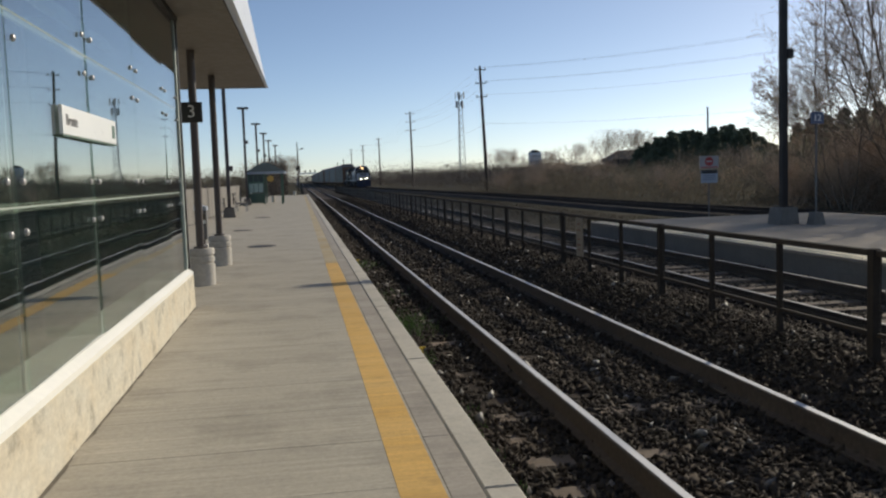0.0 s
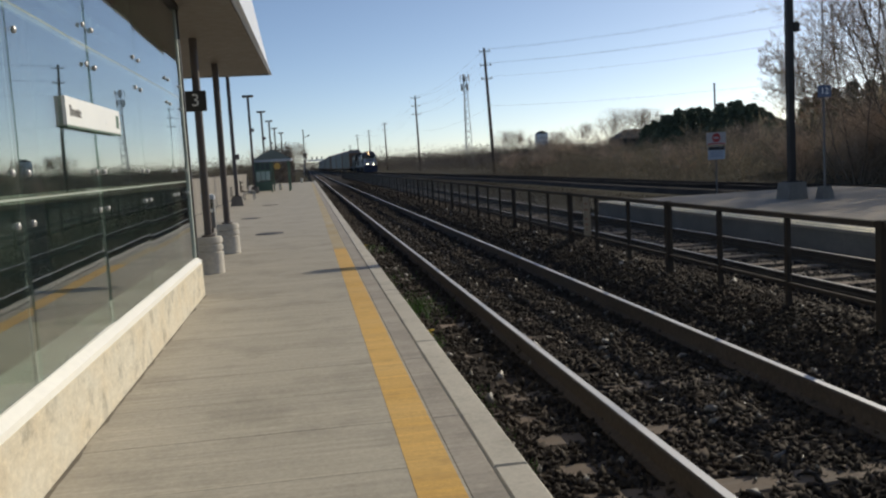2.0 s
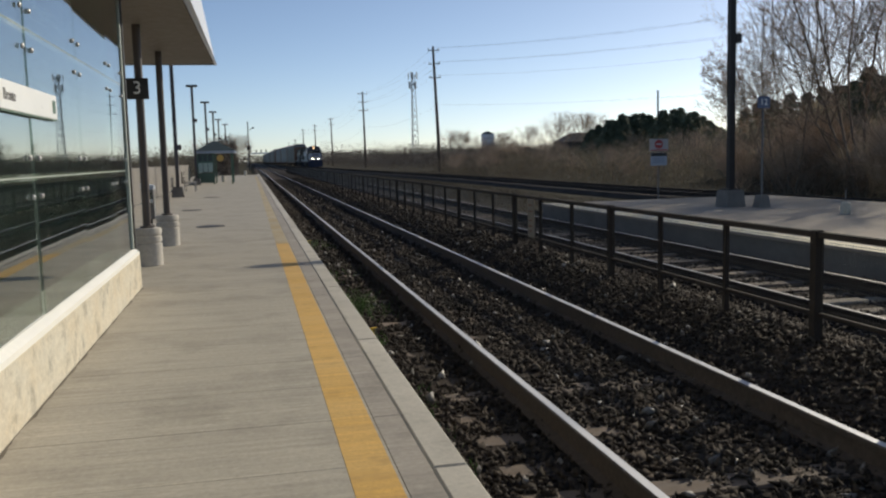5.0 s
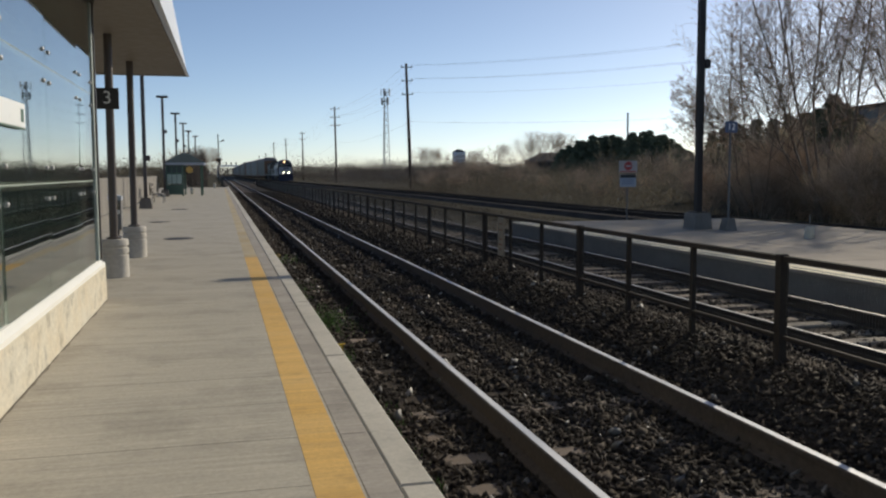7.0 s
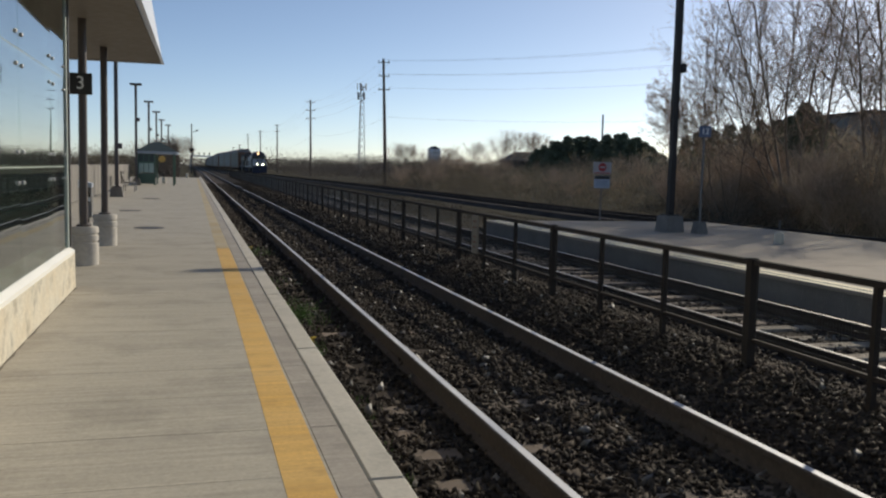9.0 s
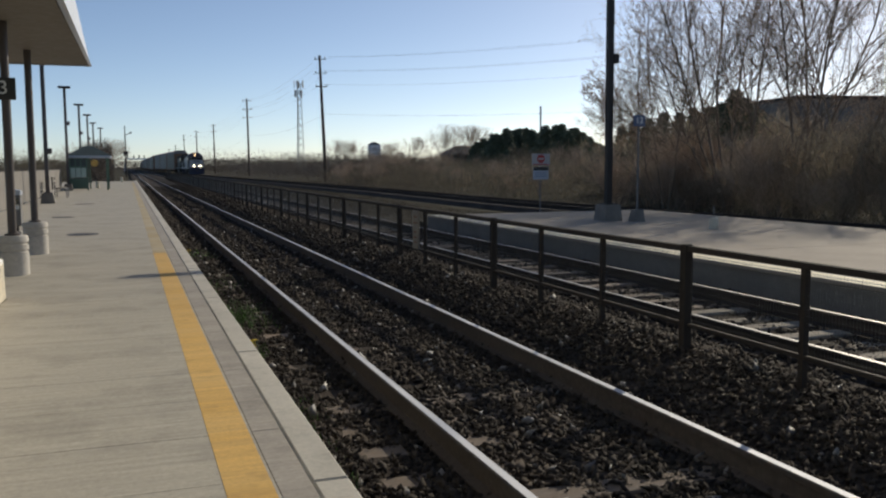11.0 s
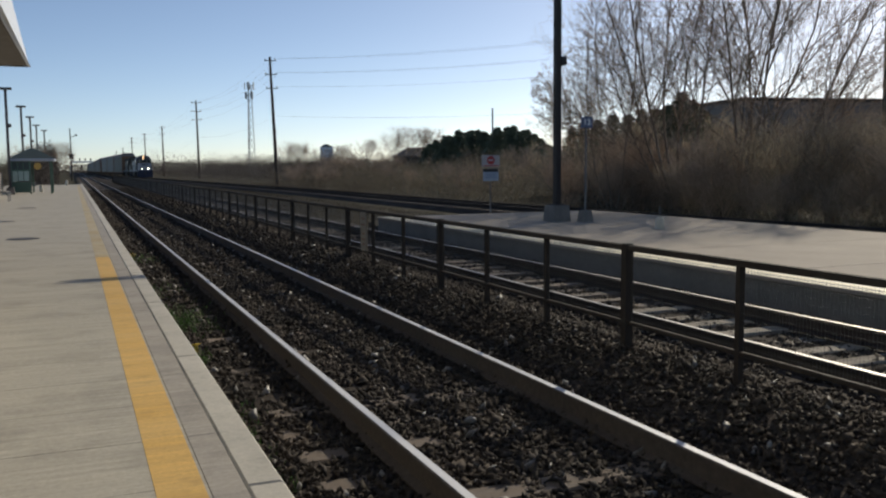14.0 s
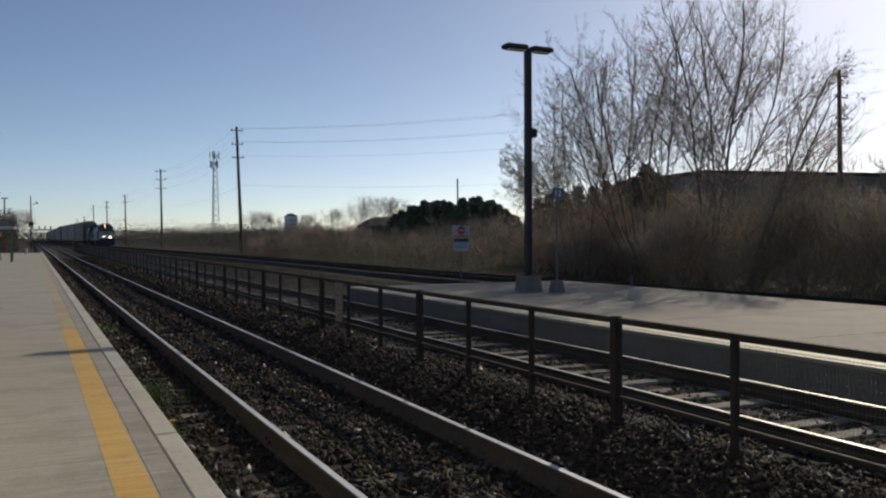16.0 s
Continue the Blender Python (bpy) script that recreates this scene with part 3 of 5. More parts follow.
bolt = mesh_of("glass_bolt", Geo().lathe([(0.016, 0), (0.019, 0.005), (0.017, 0.014), (0.008, 0.019)], 12), M["grey_steel"], True)
for a, b in zip(bays[:-1], bays[1:]):
    for k in range(3):
        near_, far_ = (0.006, -0.009) if abs(a - 4.47) < 0.1 else (pane_rnd.uniform(-0.003, 0.003), pane_rnd.uniform(-0.003, 0.003))
        pane = Geo().prism([(-1.362 + near_, a + 0.006), (-1.35 + near_, a + 0.006), (-1.35 + far_, b - 0.006), (-1.362 + far_, b - 0.006)], zs[k] + 0.005, zs[k + 1] - 0.005, 'z')
        p = st("glass_pane", pane, M["glass"])
        p.visible_shadow = False
        if a > 2:
            for by_, bz in ((a + 0.12, zs[k] + 0.125), (b - 0.12, zs[k] + 0.125), (a + 0.12, zs[k + 1] - 0.125), (b - 0.12, zs[k + 1] - 0.125)):
                if 0.7 < bz < 2.8:
                    part("glass_bolt", bolt, None, p, "chrome glass fixing", at=Matrix.Translation((-1.35, by_, bz)) @ pose(0, 0, 0, 0, 90, 0))
    if a > 2:
        st("glass_fin", Geo().box(-1.72, -1.375, a - 0.004, a + 0.004, 0.482, 3.34), M["glass"], "clear glass fin").visible_shadow = False
for z in zs[1:3]:
    st("joint_strip", Geo().box(-1.385, -1.368, -8, 10.46, z - 0.022, z + 0.022), M["seal"], "pale sealing strip")
for a in bays[5:-1]:
    st("joint_strip", Geo().box(-1.382, -1.370, a - 0.005, a + 0.005, 0.482, 3.34), M["seal"])
st("transom", Geo().box(-2.1, -2.0, -8, 10.4, 2.98, 3.08), M["white_metal"], "pale inner ceiling rail")

grime = Geo()
ng = 260
pts = [(-1.299, -4 + 14.7 * i / ng) for i in range(ng + 1)]
edge_pts = [(-1.282 + 0.026 * noise.noise((y * 3.1, 0.3, 0)) + 0.012 * noise.noise((y * 14, 2.0, 0)), y) for _, y in pts]
grime.add([(x, y, 0.0035) for x, y in pts] + [(max(x, -1.295), y, 0.0028) for x, y in edge_pts], [(i, i + 1, ng + 2 + i, ng + 1 + i) for i in range(ng)])
st("grime_line", grime, M["grime"], "dark dirt along the foot of the wall")

# canopy: level soffit, tall pale fascia that thins out to the far corner
canopy = thing("canopy", "flat platform canopy with brown soffit and pale fascia", "canopy", (-1.5, 14, 3.45), kind="structure")
K = (1.52, -14, -3.50)
g = Geo()
low = [(-0.95, -8), (-0.62, 18.2), (-6.5, 18.2), (-6.5, -8)]
g.add([(x, y, 3.45) for x, y in low] + [(x, y, 3.75) for x, y in low], [(0, 1, 2, 3), (4, 5, 6, 7), (0, 1, 5, 4), (1, 2, 6, 5), (2, 3, 7, 6), (3, 0, 4, 7)])
part("soffit", g, M["soffit"], canopy, "brown grey soffit panels", at=K)
g = Geo()
A, B, C_, D = (-0.93, -8), (-0.60, 18.25), (-0.56, 18.65), (-0.78, -8)
g.add([(*A, 3.44), (*B, 3.44), (*C_, 3.47), (*D, 3.50), (-0.80, -8, 6.6), (-0.60, 18.6, 3.56), (-1.0, -8, 6.6), (-0.8, 18.3, 3.56)],
      [(0, 1, 2, 3), (3, 2, 5, 4), (4, 5, 7, 6), (6, 7, 1, 0), (0, 3, 4, 6), (1, 7, 5, 2)])
part("side_fascia", g, M["fascia"], canopy, "pale side fascia", at=K)
g = Geo()
g.add([(-0.56, 18.65, 3.47), (-6.5, 18.65, 3.47), (-6.5, 18.3, 3.44), (-0.60, 18.25, 3.44), (-0.60, 18.6, 3.56), (-6.5, 18.6, 3.56), (-6.5, 18.3, 3.56), (-0.8, 18.3, 3.56)],
      [(0, 1, 2, 3), (0, 1, 5, 4), (4, 5, 6, 7), (2, 3, 7, 6), (0, 3, 7, 4), (1, 2, 6, 5)])
part("end_fascia", g, M["soffit"], canopy, at=K)
for y in (11.9, 15.2):
    part("downlight", Geo().lathe([(0.09, -0.012), (0.09, 0.004)], 16, cx=-1.0, cy=y), M["planter"], canopy, at=(K[0], K[1], -0.004))

# canopy columns on round concrete bases
for y, w in ((13.12, 0.195), (16.18, 0.20)):
    col = thing("canopy_column", "dark steel canopy column on a round concrete base", "column", (-1.47, y, 0), group="canopy columns")
    rings = [(w, 0.0), (w, 0.31), (w - 0.02, 0.318), (w - 0.02, 0.338), (w, 0.346), (w, 0.415), (w - 0.02, 0.423), (w - 0.02, 0.443), (w, 0.451), (w, 0.52), (w - 0.015, 0.54)]
    part("concrete_base", Geo().lathe(rings, 28), M["planter"], col, "ringed concrete base", smooth=True)
    part("post", Geo().tube((0, 0, 0.54), (0.01, 0, 3.418), 0.058, n=14), M["column_steel"], col, smooth=True)
    part("top_plate", Geo().box(-0.07, 0.07, -0.07, 0.07, 3.405, 3.419), M["column_steel"], col)
    part("foot_flange", Geo().lathe([(0.1, 0.541), (0.1, 0.56), (0.07, 0.575)], 16), M["column_steel"], col)
sign = thing("platform_number_sign", "small black platform sign with a white 3 on the column", "sign", (-1.48, 13.03, 2.505))
part("board", Geo().box(-0.152, 0.152, -0.015, 0.015, -0.146, 0.146, bev=0.006), M["black"], sign)
lettering("numeral", "3", 0.25, M["white"], sign, pose(0, -0.018, 0.005, 90, 0, 0), "white numeral")
for dz in (-0.09, 0.09):
    part("bracket", Geo().box(-0.07, 0.07, 0.016, 0.06, dz - 0.012, dz + 0.012), M["dark_steel"], sign)
sign = thing("station_name_sign", "narrow white station name sign with green mark fixed to the glass", "sign", (-1.332, 6.06, 1.868))
part("board", Geo().box(-0.01, 0.01, -0.74, 0.74, -0.085, 0.085, bev=0.004), M["white"], sign)
lettering("lettering", "Bronte", 0.095, M["post_grey"], sign, pose(0.011, -0.53, 0.0, 90, 0, 90), "dark letters")
part("mark", Geo().box(0.0105, 0.0125, 0.60, 0.69, -0.045, 0.045), M["green"], sign, "green square mark")
part("trim", Geo().box(-0.008, 0.012, -0.74, 0.74, -0.096, -0.087), M["green"], sign, "green lower trim")
bin_ = thing("newspaper_box", "dull grey newspaper box with a pale foot standing beside the column", "newspaper box", (-2.1, 19.2, 0))
part("body", Geo().box(-0.12, 0.12, -0.15, 0.15, 0.30, 0.92, bev=0.02), M["post_grey"], bin_)
part("window", Geo().box(-0.09, 0.09, -0.156, -0.151, 0.62, 0.86), M["dark_glass"], bin_)
part("notice", Geo().box(-0.08, 0.10, -0.160, -0.157, 0.64, 0.72), M["white"], bin_, "white paper notice")
part("hood", Geo().prism([(-0.13, 0.921), (0.13, 0.921), (0.13, 1.0), (-0.13, 1.06)], -0.16, 0.16), M["pale_blue"], bin_)
part("stand", Geo().box(-0.06, 0.06, -0.06, 0.06, 0.20, 0.30), M["dark_steel"], bin_)
part("foot", Geo().prism([(-0.17, 0.0), (0.17, 0.0), (0.11, 0.20), (-0.11, 0.20)], -0.15, 0.15), M["planter"], bin_, "pale concrete foot")

# ---- platform lamps ----


def lamp(label, at, group, turn=0.0, reach=0.72, box_z=4.06, steel="dark_steel", gap=0.09):
    t = thing("platform_lamp", label, "lamp post", at if isinstance(at, Matrix) else pose(*at, 0, 0, turn), group=group)
    part("concrete_block", Geo().prism([(-0.27, 0), (0.27, 0), (0.21, 0.42), (-0.21, 0.42)], -0.26, 0.26), M["old_block"], t, "tapered concrete block")
    z = 0.42
    part("base_plate", Geo().box(-0.17, 0.17, -0.17, 0.17, z, z + 0.03), M[steel], t)
    part("pole", Geo().box(-0.075, 0.075, -0.075, 0.075, z + 0.03, 6.38, bev=0.015), M[steel], t)
    part("junction_box", Geo().box(0.075, 0.23, -0.09, 0.09, box_z, box_z + 0.24, bev=0.03), M[steel], t)
    for s in (-1, 1):
        head = part("lamp_head", Geo().box(min(s * gap, s * reach), max(s * gap, s * reach), -0.17, 0.17, 6.33, 6.47, bev=0.035), M[steel], t)
        part("lens", Geo().box(min(s * (gap + 0.03), s * (reach - 0.05)), max(s * (gap + 0.03), s * (reach - 0.05)), -0.13, 0.13, 6.322, 6.332), M["white_metal"], head)
        part("arm", Geo().box(min(s * 0.07, s * 0.12), max(s * 0.07, s * 0.12), -0.04, 0.04, 6.34, 6.42), M[steel], t)
    return t


first = lamp("dark double-headed lamp post on a square concrete base", (-3.05, 39.0, 0), "platform lamps", reach=0.36, box_z=2.0, steel="column_steel", gap=0.004)
second = lamp("dark double-headed lamp post on a square concrete base", (-3.45, 59.3, 0), "platform lamps", reach=0.36, steel="column_steel", gap=0.004)
for x, y in ((-3.4, 75.4), (-3.36, 90), (-3.4, 106), (-3.0, 120)):
    copy_thing(second, pose(x, y, 0))
lamp("tall dark double-headed lamp post on a tapered concrete block", (11.85, 20.0, 0.0), "island lamps", 4)

# platform edge fence behind the lamps
fence = thing("board_fence", "grey board fence along the back of the platform", "fence", (-3.9, 19, 0))
board = mesh_of("board", Geo().box(-0.02, 0.02, 0.004, 0.236, 0.05, 1.32), M["wood_fence"])
for i in range(170):
    part("board", board, None, fence, at=(0.0, 0.24 * i, random.uniform(-0.01, 0.01)))
for i in range(17):
    part("post", Geo().box(-0.12, -0.02, 2.5 * i - 0.05, 2.5 * i + 0.05, 0, 1.36), M["wood_fence"], fence)
for z in (0.3, 1.1):
    part("fence_rail", Geo().box(-0.08, -0.02, 0, 40.8, z, z + 0.09), M["wood_fence"], fence)

# waiting shelter
sh = thing("waiting_shelter", "small green glazed waiting shelter with hipped dark roof", "shelter", (-2.25, 60.0, 0))
part("roof", Geo().add([(-1.35, -0.2, 2.2), (1.35, -0.2, 2.2), (1.35, 4.4, 2.2), (-1.35, 4.4, 2.2), (-0.15, 1.2, 2.85), (0.15, 1.2, 2.85), (0.15, 3.0, 2.85), (-0.15, 3.0, 2.85)],
     [(0, 1, 5, 4), (1, 2, 6, 5), (2, 3, 7, 6), (3, 0, 4, 7), (4, 5, 6, 7), (3, 2, 1, 0)]), M["green_roof"], sh, "dark green hipped roof")
part("roof_band", Geo().box(-1.33, 1.33, -0.18, 4.38, 2.06, 2.198), M["pale_blue"], sh, "pale roof edge")
for x in (-1.15, -0.1, 1.08):
    for y in (0, 4.2):
        part("post", Geo().box(x - 0.05, x + 0.05, y - 0.05, y + 0.05, 0, 2.06), M["green"], sh)
for x0, x1 in ((-1.1, -0.15),):
    part("kick_panel", Geo().box(x0, x1, -0.03, 0.03, 0.1, 0.75), M["green"], sh)
    for k in range(3):
        a = x0 + (x1 - x0) * k / 3
        win = part("window", Geo().box(a + 0.02, a + 0.29, -0.02, 0.02, 0.82, 1.42), M["window_green"], sh, "pale green window panel")
        part("mullion", Geo().box(a - 0.02, a + 0.02, -0.035, 0.035, 0.75, 2.05), M["green"], sh)
    part("crossbar", Geo().box(x0, x1, -0.04, 0.04, 1.42, 1.52), M["green"], sh)
    part("upper_panel", Geo().box(x0, x1, -0.02, 0.02, 1.52, 2.04), M["green_roof"], sh)
part("side_panel", Geo().box(-1.17, -1.13, 0.05, 4.15, 0.1, 2.04), M["green_roof"], sh)
part("yellow_sign", Geo().lathe([(0.22, 0), (0.22, 0.02)], 16), M["yellow"], sh, "round yellow sign", at=pose(0.35, -0.1, 1.72, 90, 0, 0))
bench = thing("bench", "grey slatted bench on the platform", "bench", (-3.0, 46.5, 0))
for z, y in ((0.45, 0.0), (0.45, 0.16), (0.45, 0.32)):
    part("seat_slat", Geo().box(-0.25 + y, -0.13 + y, -0.8, 0.8, z, z + 0.04), M["wood_fence"], bench)
for z in (0.6, 0.75, 0.9):
    part("back_slat", Geo().box(-0.32 - (z - 0.6) * 0.3, -0.28 - (z - 0.6) * 0.3, -0.8, 0.8, z, z + 0.1), M["wood_fence"], bench)
for y in (-0.7, 0.7):
    part("leg", Geo().box(-0.30, -0.25, y - 0.03, y + 0.03, 0, 0.45).box(0.22, 0.27, y - 0.03, y + 0.03, 0, 0.45).box(-0.25, 0.22, y - 0.03, y + 0.03, 0.41, 0.449), M["grey_steel"], bench)
    part("back_post", Geo().box(-0.40, -0.34, y - 0.03, y + 0.03, 0.4, 1.0), M["dark_steel"], bench)
for x, y in ((-1.95, 66.0), (-0.5, 92)):
    b = thing("bollard", "short white bollard on the platform", "bollard", (x, y, 0), group="platform bollards")
    part("shaft", Geo().lathe([(0.13, 0), (0.13, 0.42), (0.08, 0.48)], 14), M["white_wall"], b, smooth=True)
    part("collar", Geo().lathe([(0.14, 0.3), (0.14, 0.34)], 14), M["grey_steel"], b)

# ---- middle fence between the tracks ----
mid = thing("track_fence", "low brown steel fence with wire mesh between the tracks", "fence", (4.51, 4.85, -0.2))
POST0 = 2.09 - 4.85
thick = mesh_of("main_post", Geo().box(-0.038, 0.038, -0.038, 0.038, -0.25, 0.975, bev=0.008), M["fence_steel"])
thin = mesh_of("post", Geo().box(-0.023, 0.023, -0.023, 0.023, -0.15, 0.95, bev=0.005), M["fence_steel"])
for k in range(81):
    yy = POST0 + 1.397 * k
    part("main_post" if k % 3 == 0 else "post", thick if k % 3 == 0 else thin, None, mid, at=(0, yy, 0))
for z0, z1, w in ((0.915, 0.965, 0.03), (0.265, 0.30, 0.02)):
    for k in range(27):
        part("fence_rail", Geo().box(-w, w, POST0 + 4.191 * k + 0.057, POST0 + 4.191 * (k + 1) - 0.057, z0, z1, bev=0.006), M["fence_steel"], mid)
for k in range(26):
    wires = Geo()
    y0 = POST0 + 4.191 * k
    step, w_ = (0.0305, 0.0006) if k < 3 else (0.0405, 0.0013) if k < 6 else (0.06, 0.0022)
    for i in range(2, int(4.13 / step) + 1):
        yy = y0 + step * i
        wires.box(-w_, w_, yy - w_, yy + w_, 0.305, 0.912)
    for i in range(12):
        z = 0.33 + 0.05 * i
        wires.box(-w_, w_, y0 + 0.06, y0 + 4.13, z - w_, z + w_)
    part("wire_mesh", wires, M["mesh_wire"], mid, "fine wire mesh panel")
sg = thing("fence_sign", "narrow faded beige warning board fixed to the track fence", "sign", (4.47, 13.62, 0.42))
part("board", Geo().box(-0.012, 0.012, -0.15, 0.15, -0.33, 0.30, bev=0.005), M["beige"], sg)
for z, w in ((0.2, 0.16), (0.1, 0.2), (-0.05, 0.12), (-0.14, 0.18), (-0.22, 0.1)):
    part("text_bar", Geo().box(-0.016, -0.0125, -w / 2, w / 2, z - 0.015, z + 0.015), M["car_brown"], sg)

# ---- island platform ----
isl = thing("island_platform", "worn concrete island platform with pale edge strips", "platform", kind="structure")
part("wall_face", Geo().box(8.36, 15.6, -20, 24.4, -0.75, -0.055), M["island_face"], isl, "concrete edge wall darkened for its shaded side")
big = mesh_of("slab", Geo().box(8.76, 15.7, 0.004, 3.046, -0.05, 0.0, bev=0.008), M["island"])
edge = mesh_of("edge_slab", Geo().box(8.30, 8.755, 0.004, 3.046, -0.053, 0.0, bev=0.008), M["island"])
strip = mesh_of("edge_strip", Geo().box(8.325, 8.44, 0.006, 3.044, -0.002, 0.004), M["tactile"])
strip2 = mesh_of("edge_strip", Geo().box(8.53, 8.70, 0.006, 3.044, -0.002, 0.004), M["tactile"])
for i in range(14):
    y = -18.35 + 3.05 * i
    part("slab", big, None, isl, at=(0, y, 0))
    part("edge_slab", edge, None, isl, at=(0, y, 0))
    part("edge_strip", strip, None, isl, at=(0, y, 0))
    part("edge_strip", strip2, None, isl, at=(0, y, 0))
part("end_ramp", Geo().prism([(8.36, 24.345), (15.6, 24.345), (15.6, 27.0), (8.9, 27.0)], -0.62, -0.30, 'z'), M["dirt"], isl)
post = thing("car_marker_post", "thin grey post with blue 12 plate in a concrete block", "sign post", (12.32, 19.35, 0))
part("foot", Geo().prism([(-0.16, 0), (0.16, 0), (0.09, 0.30), (-0.09, 0.30)], -0.15, 0.15), M["old_block"], post, "tapered concrete foot")
part("pole", Geo().tube((0, 0, 0.3), (0, 0, 2.72), 0.026, n=10), M["post_grey"], post, smooth=True)
plate = part("plate", Geo().box(-0.17, 0.17, -0.045, -0.032, 2.42, 2.70, bev=0.004), M["sign_blue"], post, "blue number plate")
lettering("numeral", "12", 0.22, M["white"], plate, pose(0, -0.048, 2.56, 90, 0, 0))
b = thing("marker_post", "short grey stub post in a small white foot", "post", (12.45, 16.4, 0))
part("foot", Geo().lathe([(0.11, 0), (0.10, 0.22), (0.06, 0.26)], 14), M["white_wall"], b, smooth=True)
part("pole", Geo().tube((0, 0, 0.26), (0, 0, 0.52), 0.014, n=8), M["post_grey"], b)
ss = thing("no_entry_sign", "white no entry sign with red disc above a pale notice", "sign", (12.28, 24.85, -0.6))
part("pole", Geo().tube((0, 0.03, 0), (0, 0.03, 2.4), 0.024, n=8), M["post_grey"], ss)
up = part("upper_plate", Geo().box(-0.31, 0.31, -0.012, 0.0, 2.04, 2.41, bev=0.004), M["shaded_white"], ss, "white plate with red disc")
part("disc", Geo().lathe([(0.135, 0), (0.135, 0.003)], 24), M["red"], up, "red disc", at=pose(0, -0.013, 2.25, 90, 0, 0))
part("bar", Geo().box(-0.09, 0.09, -0.0185, -0.0165, 2.225, 2.275), M["shaded_white"], up)
part("text_bar", Geo().box(-0.28, 0.28, -0.0145, -0.0125, 2.06, 2.09), M["red"], up)
lo = part("lower_plate", Geo().box(-0.27, 0.27, -0.012, 0.0, 1.60, 1.99, bev=0.004), M["pale_blue"], ss, "pale blue notice")
part("header_bar", Geo().box(-0.26, 0.26, -0.0145, -0.0125, 1.88, 1.985), M["black"], lo)
for z in (1.82, 1.76, 1.70):
    part("text_bar", Geo().box(-0.2, 0.2, -0.0145, -0.0125, z - 0.01, z + 0.01), M["sign_blue"], lo)

# ---- train ----


def bogie(parent, y, wheels=3, gauge=1.43, at_name="bogie"):
    """A truck with its wheels and side frames, centred at y; rail level is z = 0."""
    half = 0.9 * (wheels - 1) / 2 + 0.55 if wheels > 2 else 1.25
    b = part(at_name, Geo().box(-1.15, -0.95, -half, half, 0.45, 0.85, bev=0.05).box(0.95, 1.15, -half, half, 0.45, 0.85, bev=0.05).box(-1.0, 1.0, -0.3, 0.3, 0.5, 0.9), M["loco_black"], parent, "black truck frame", at=(0, y, 0))
    step = 2 * (half - 0.55) / (wheels - 1)
    for i in range(wheels):
        yy = -(half - 0.55) + step * i
        g = Geo()
        for s in (-1, 1):
            g.tube((s * 0.68, yy, 0.5), (s * 0.82, yy, 0.5), 0.5, n=18)
        g.tube((-0.7, yy, 0.5), (0.7, yy, 0.5), 0.08, n=8)
        part("wheelset", g, M["rail_web"], b)


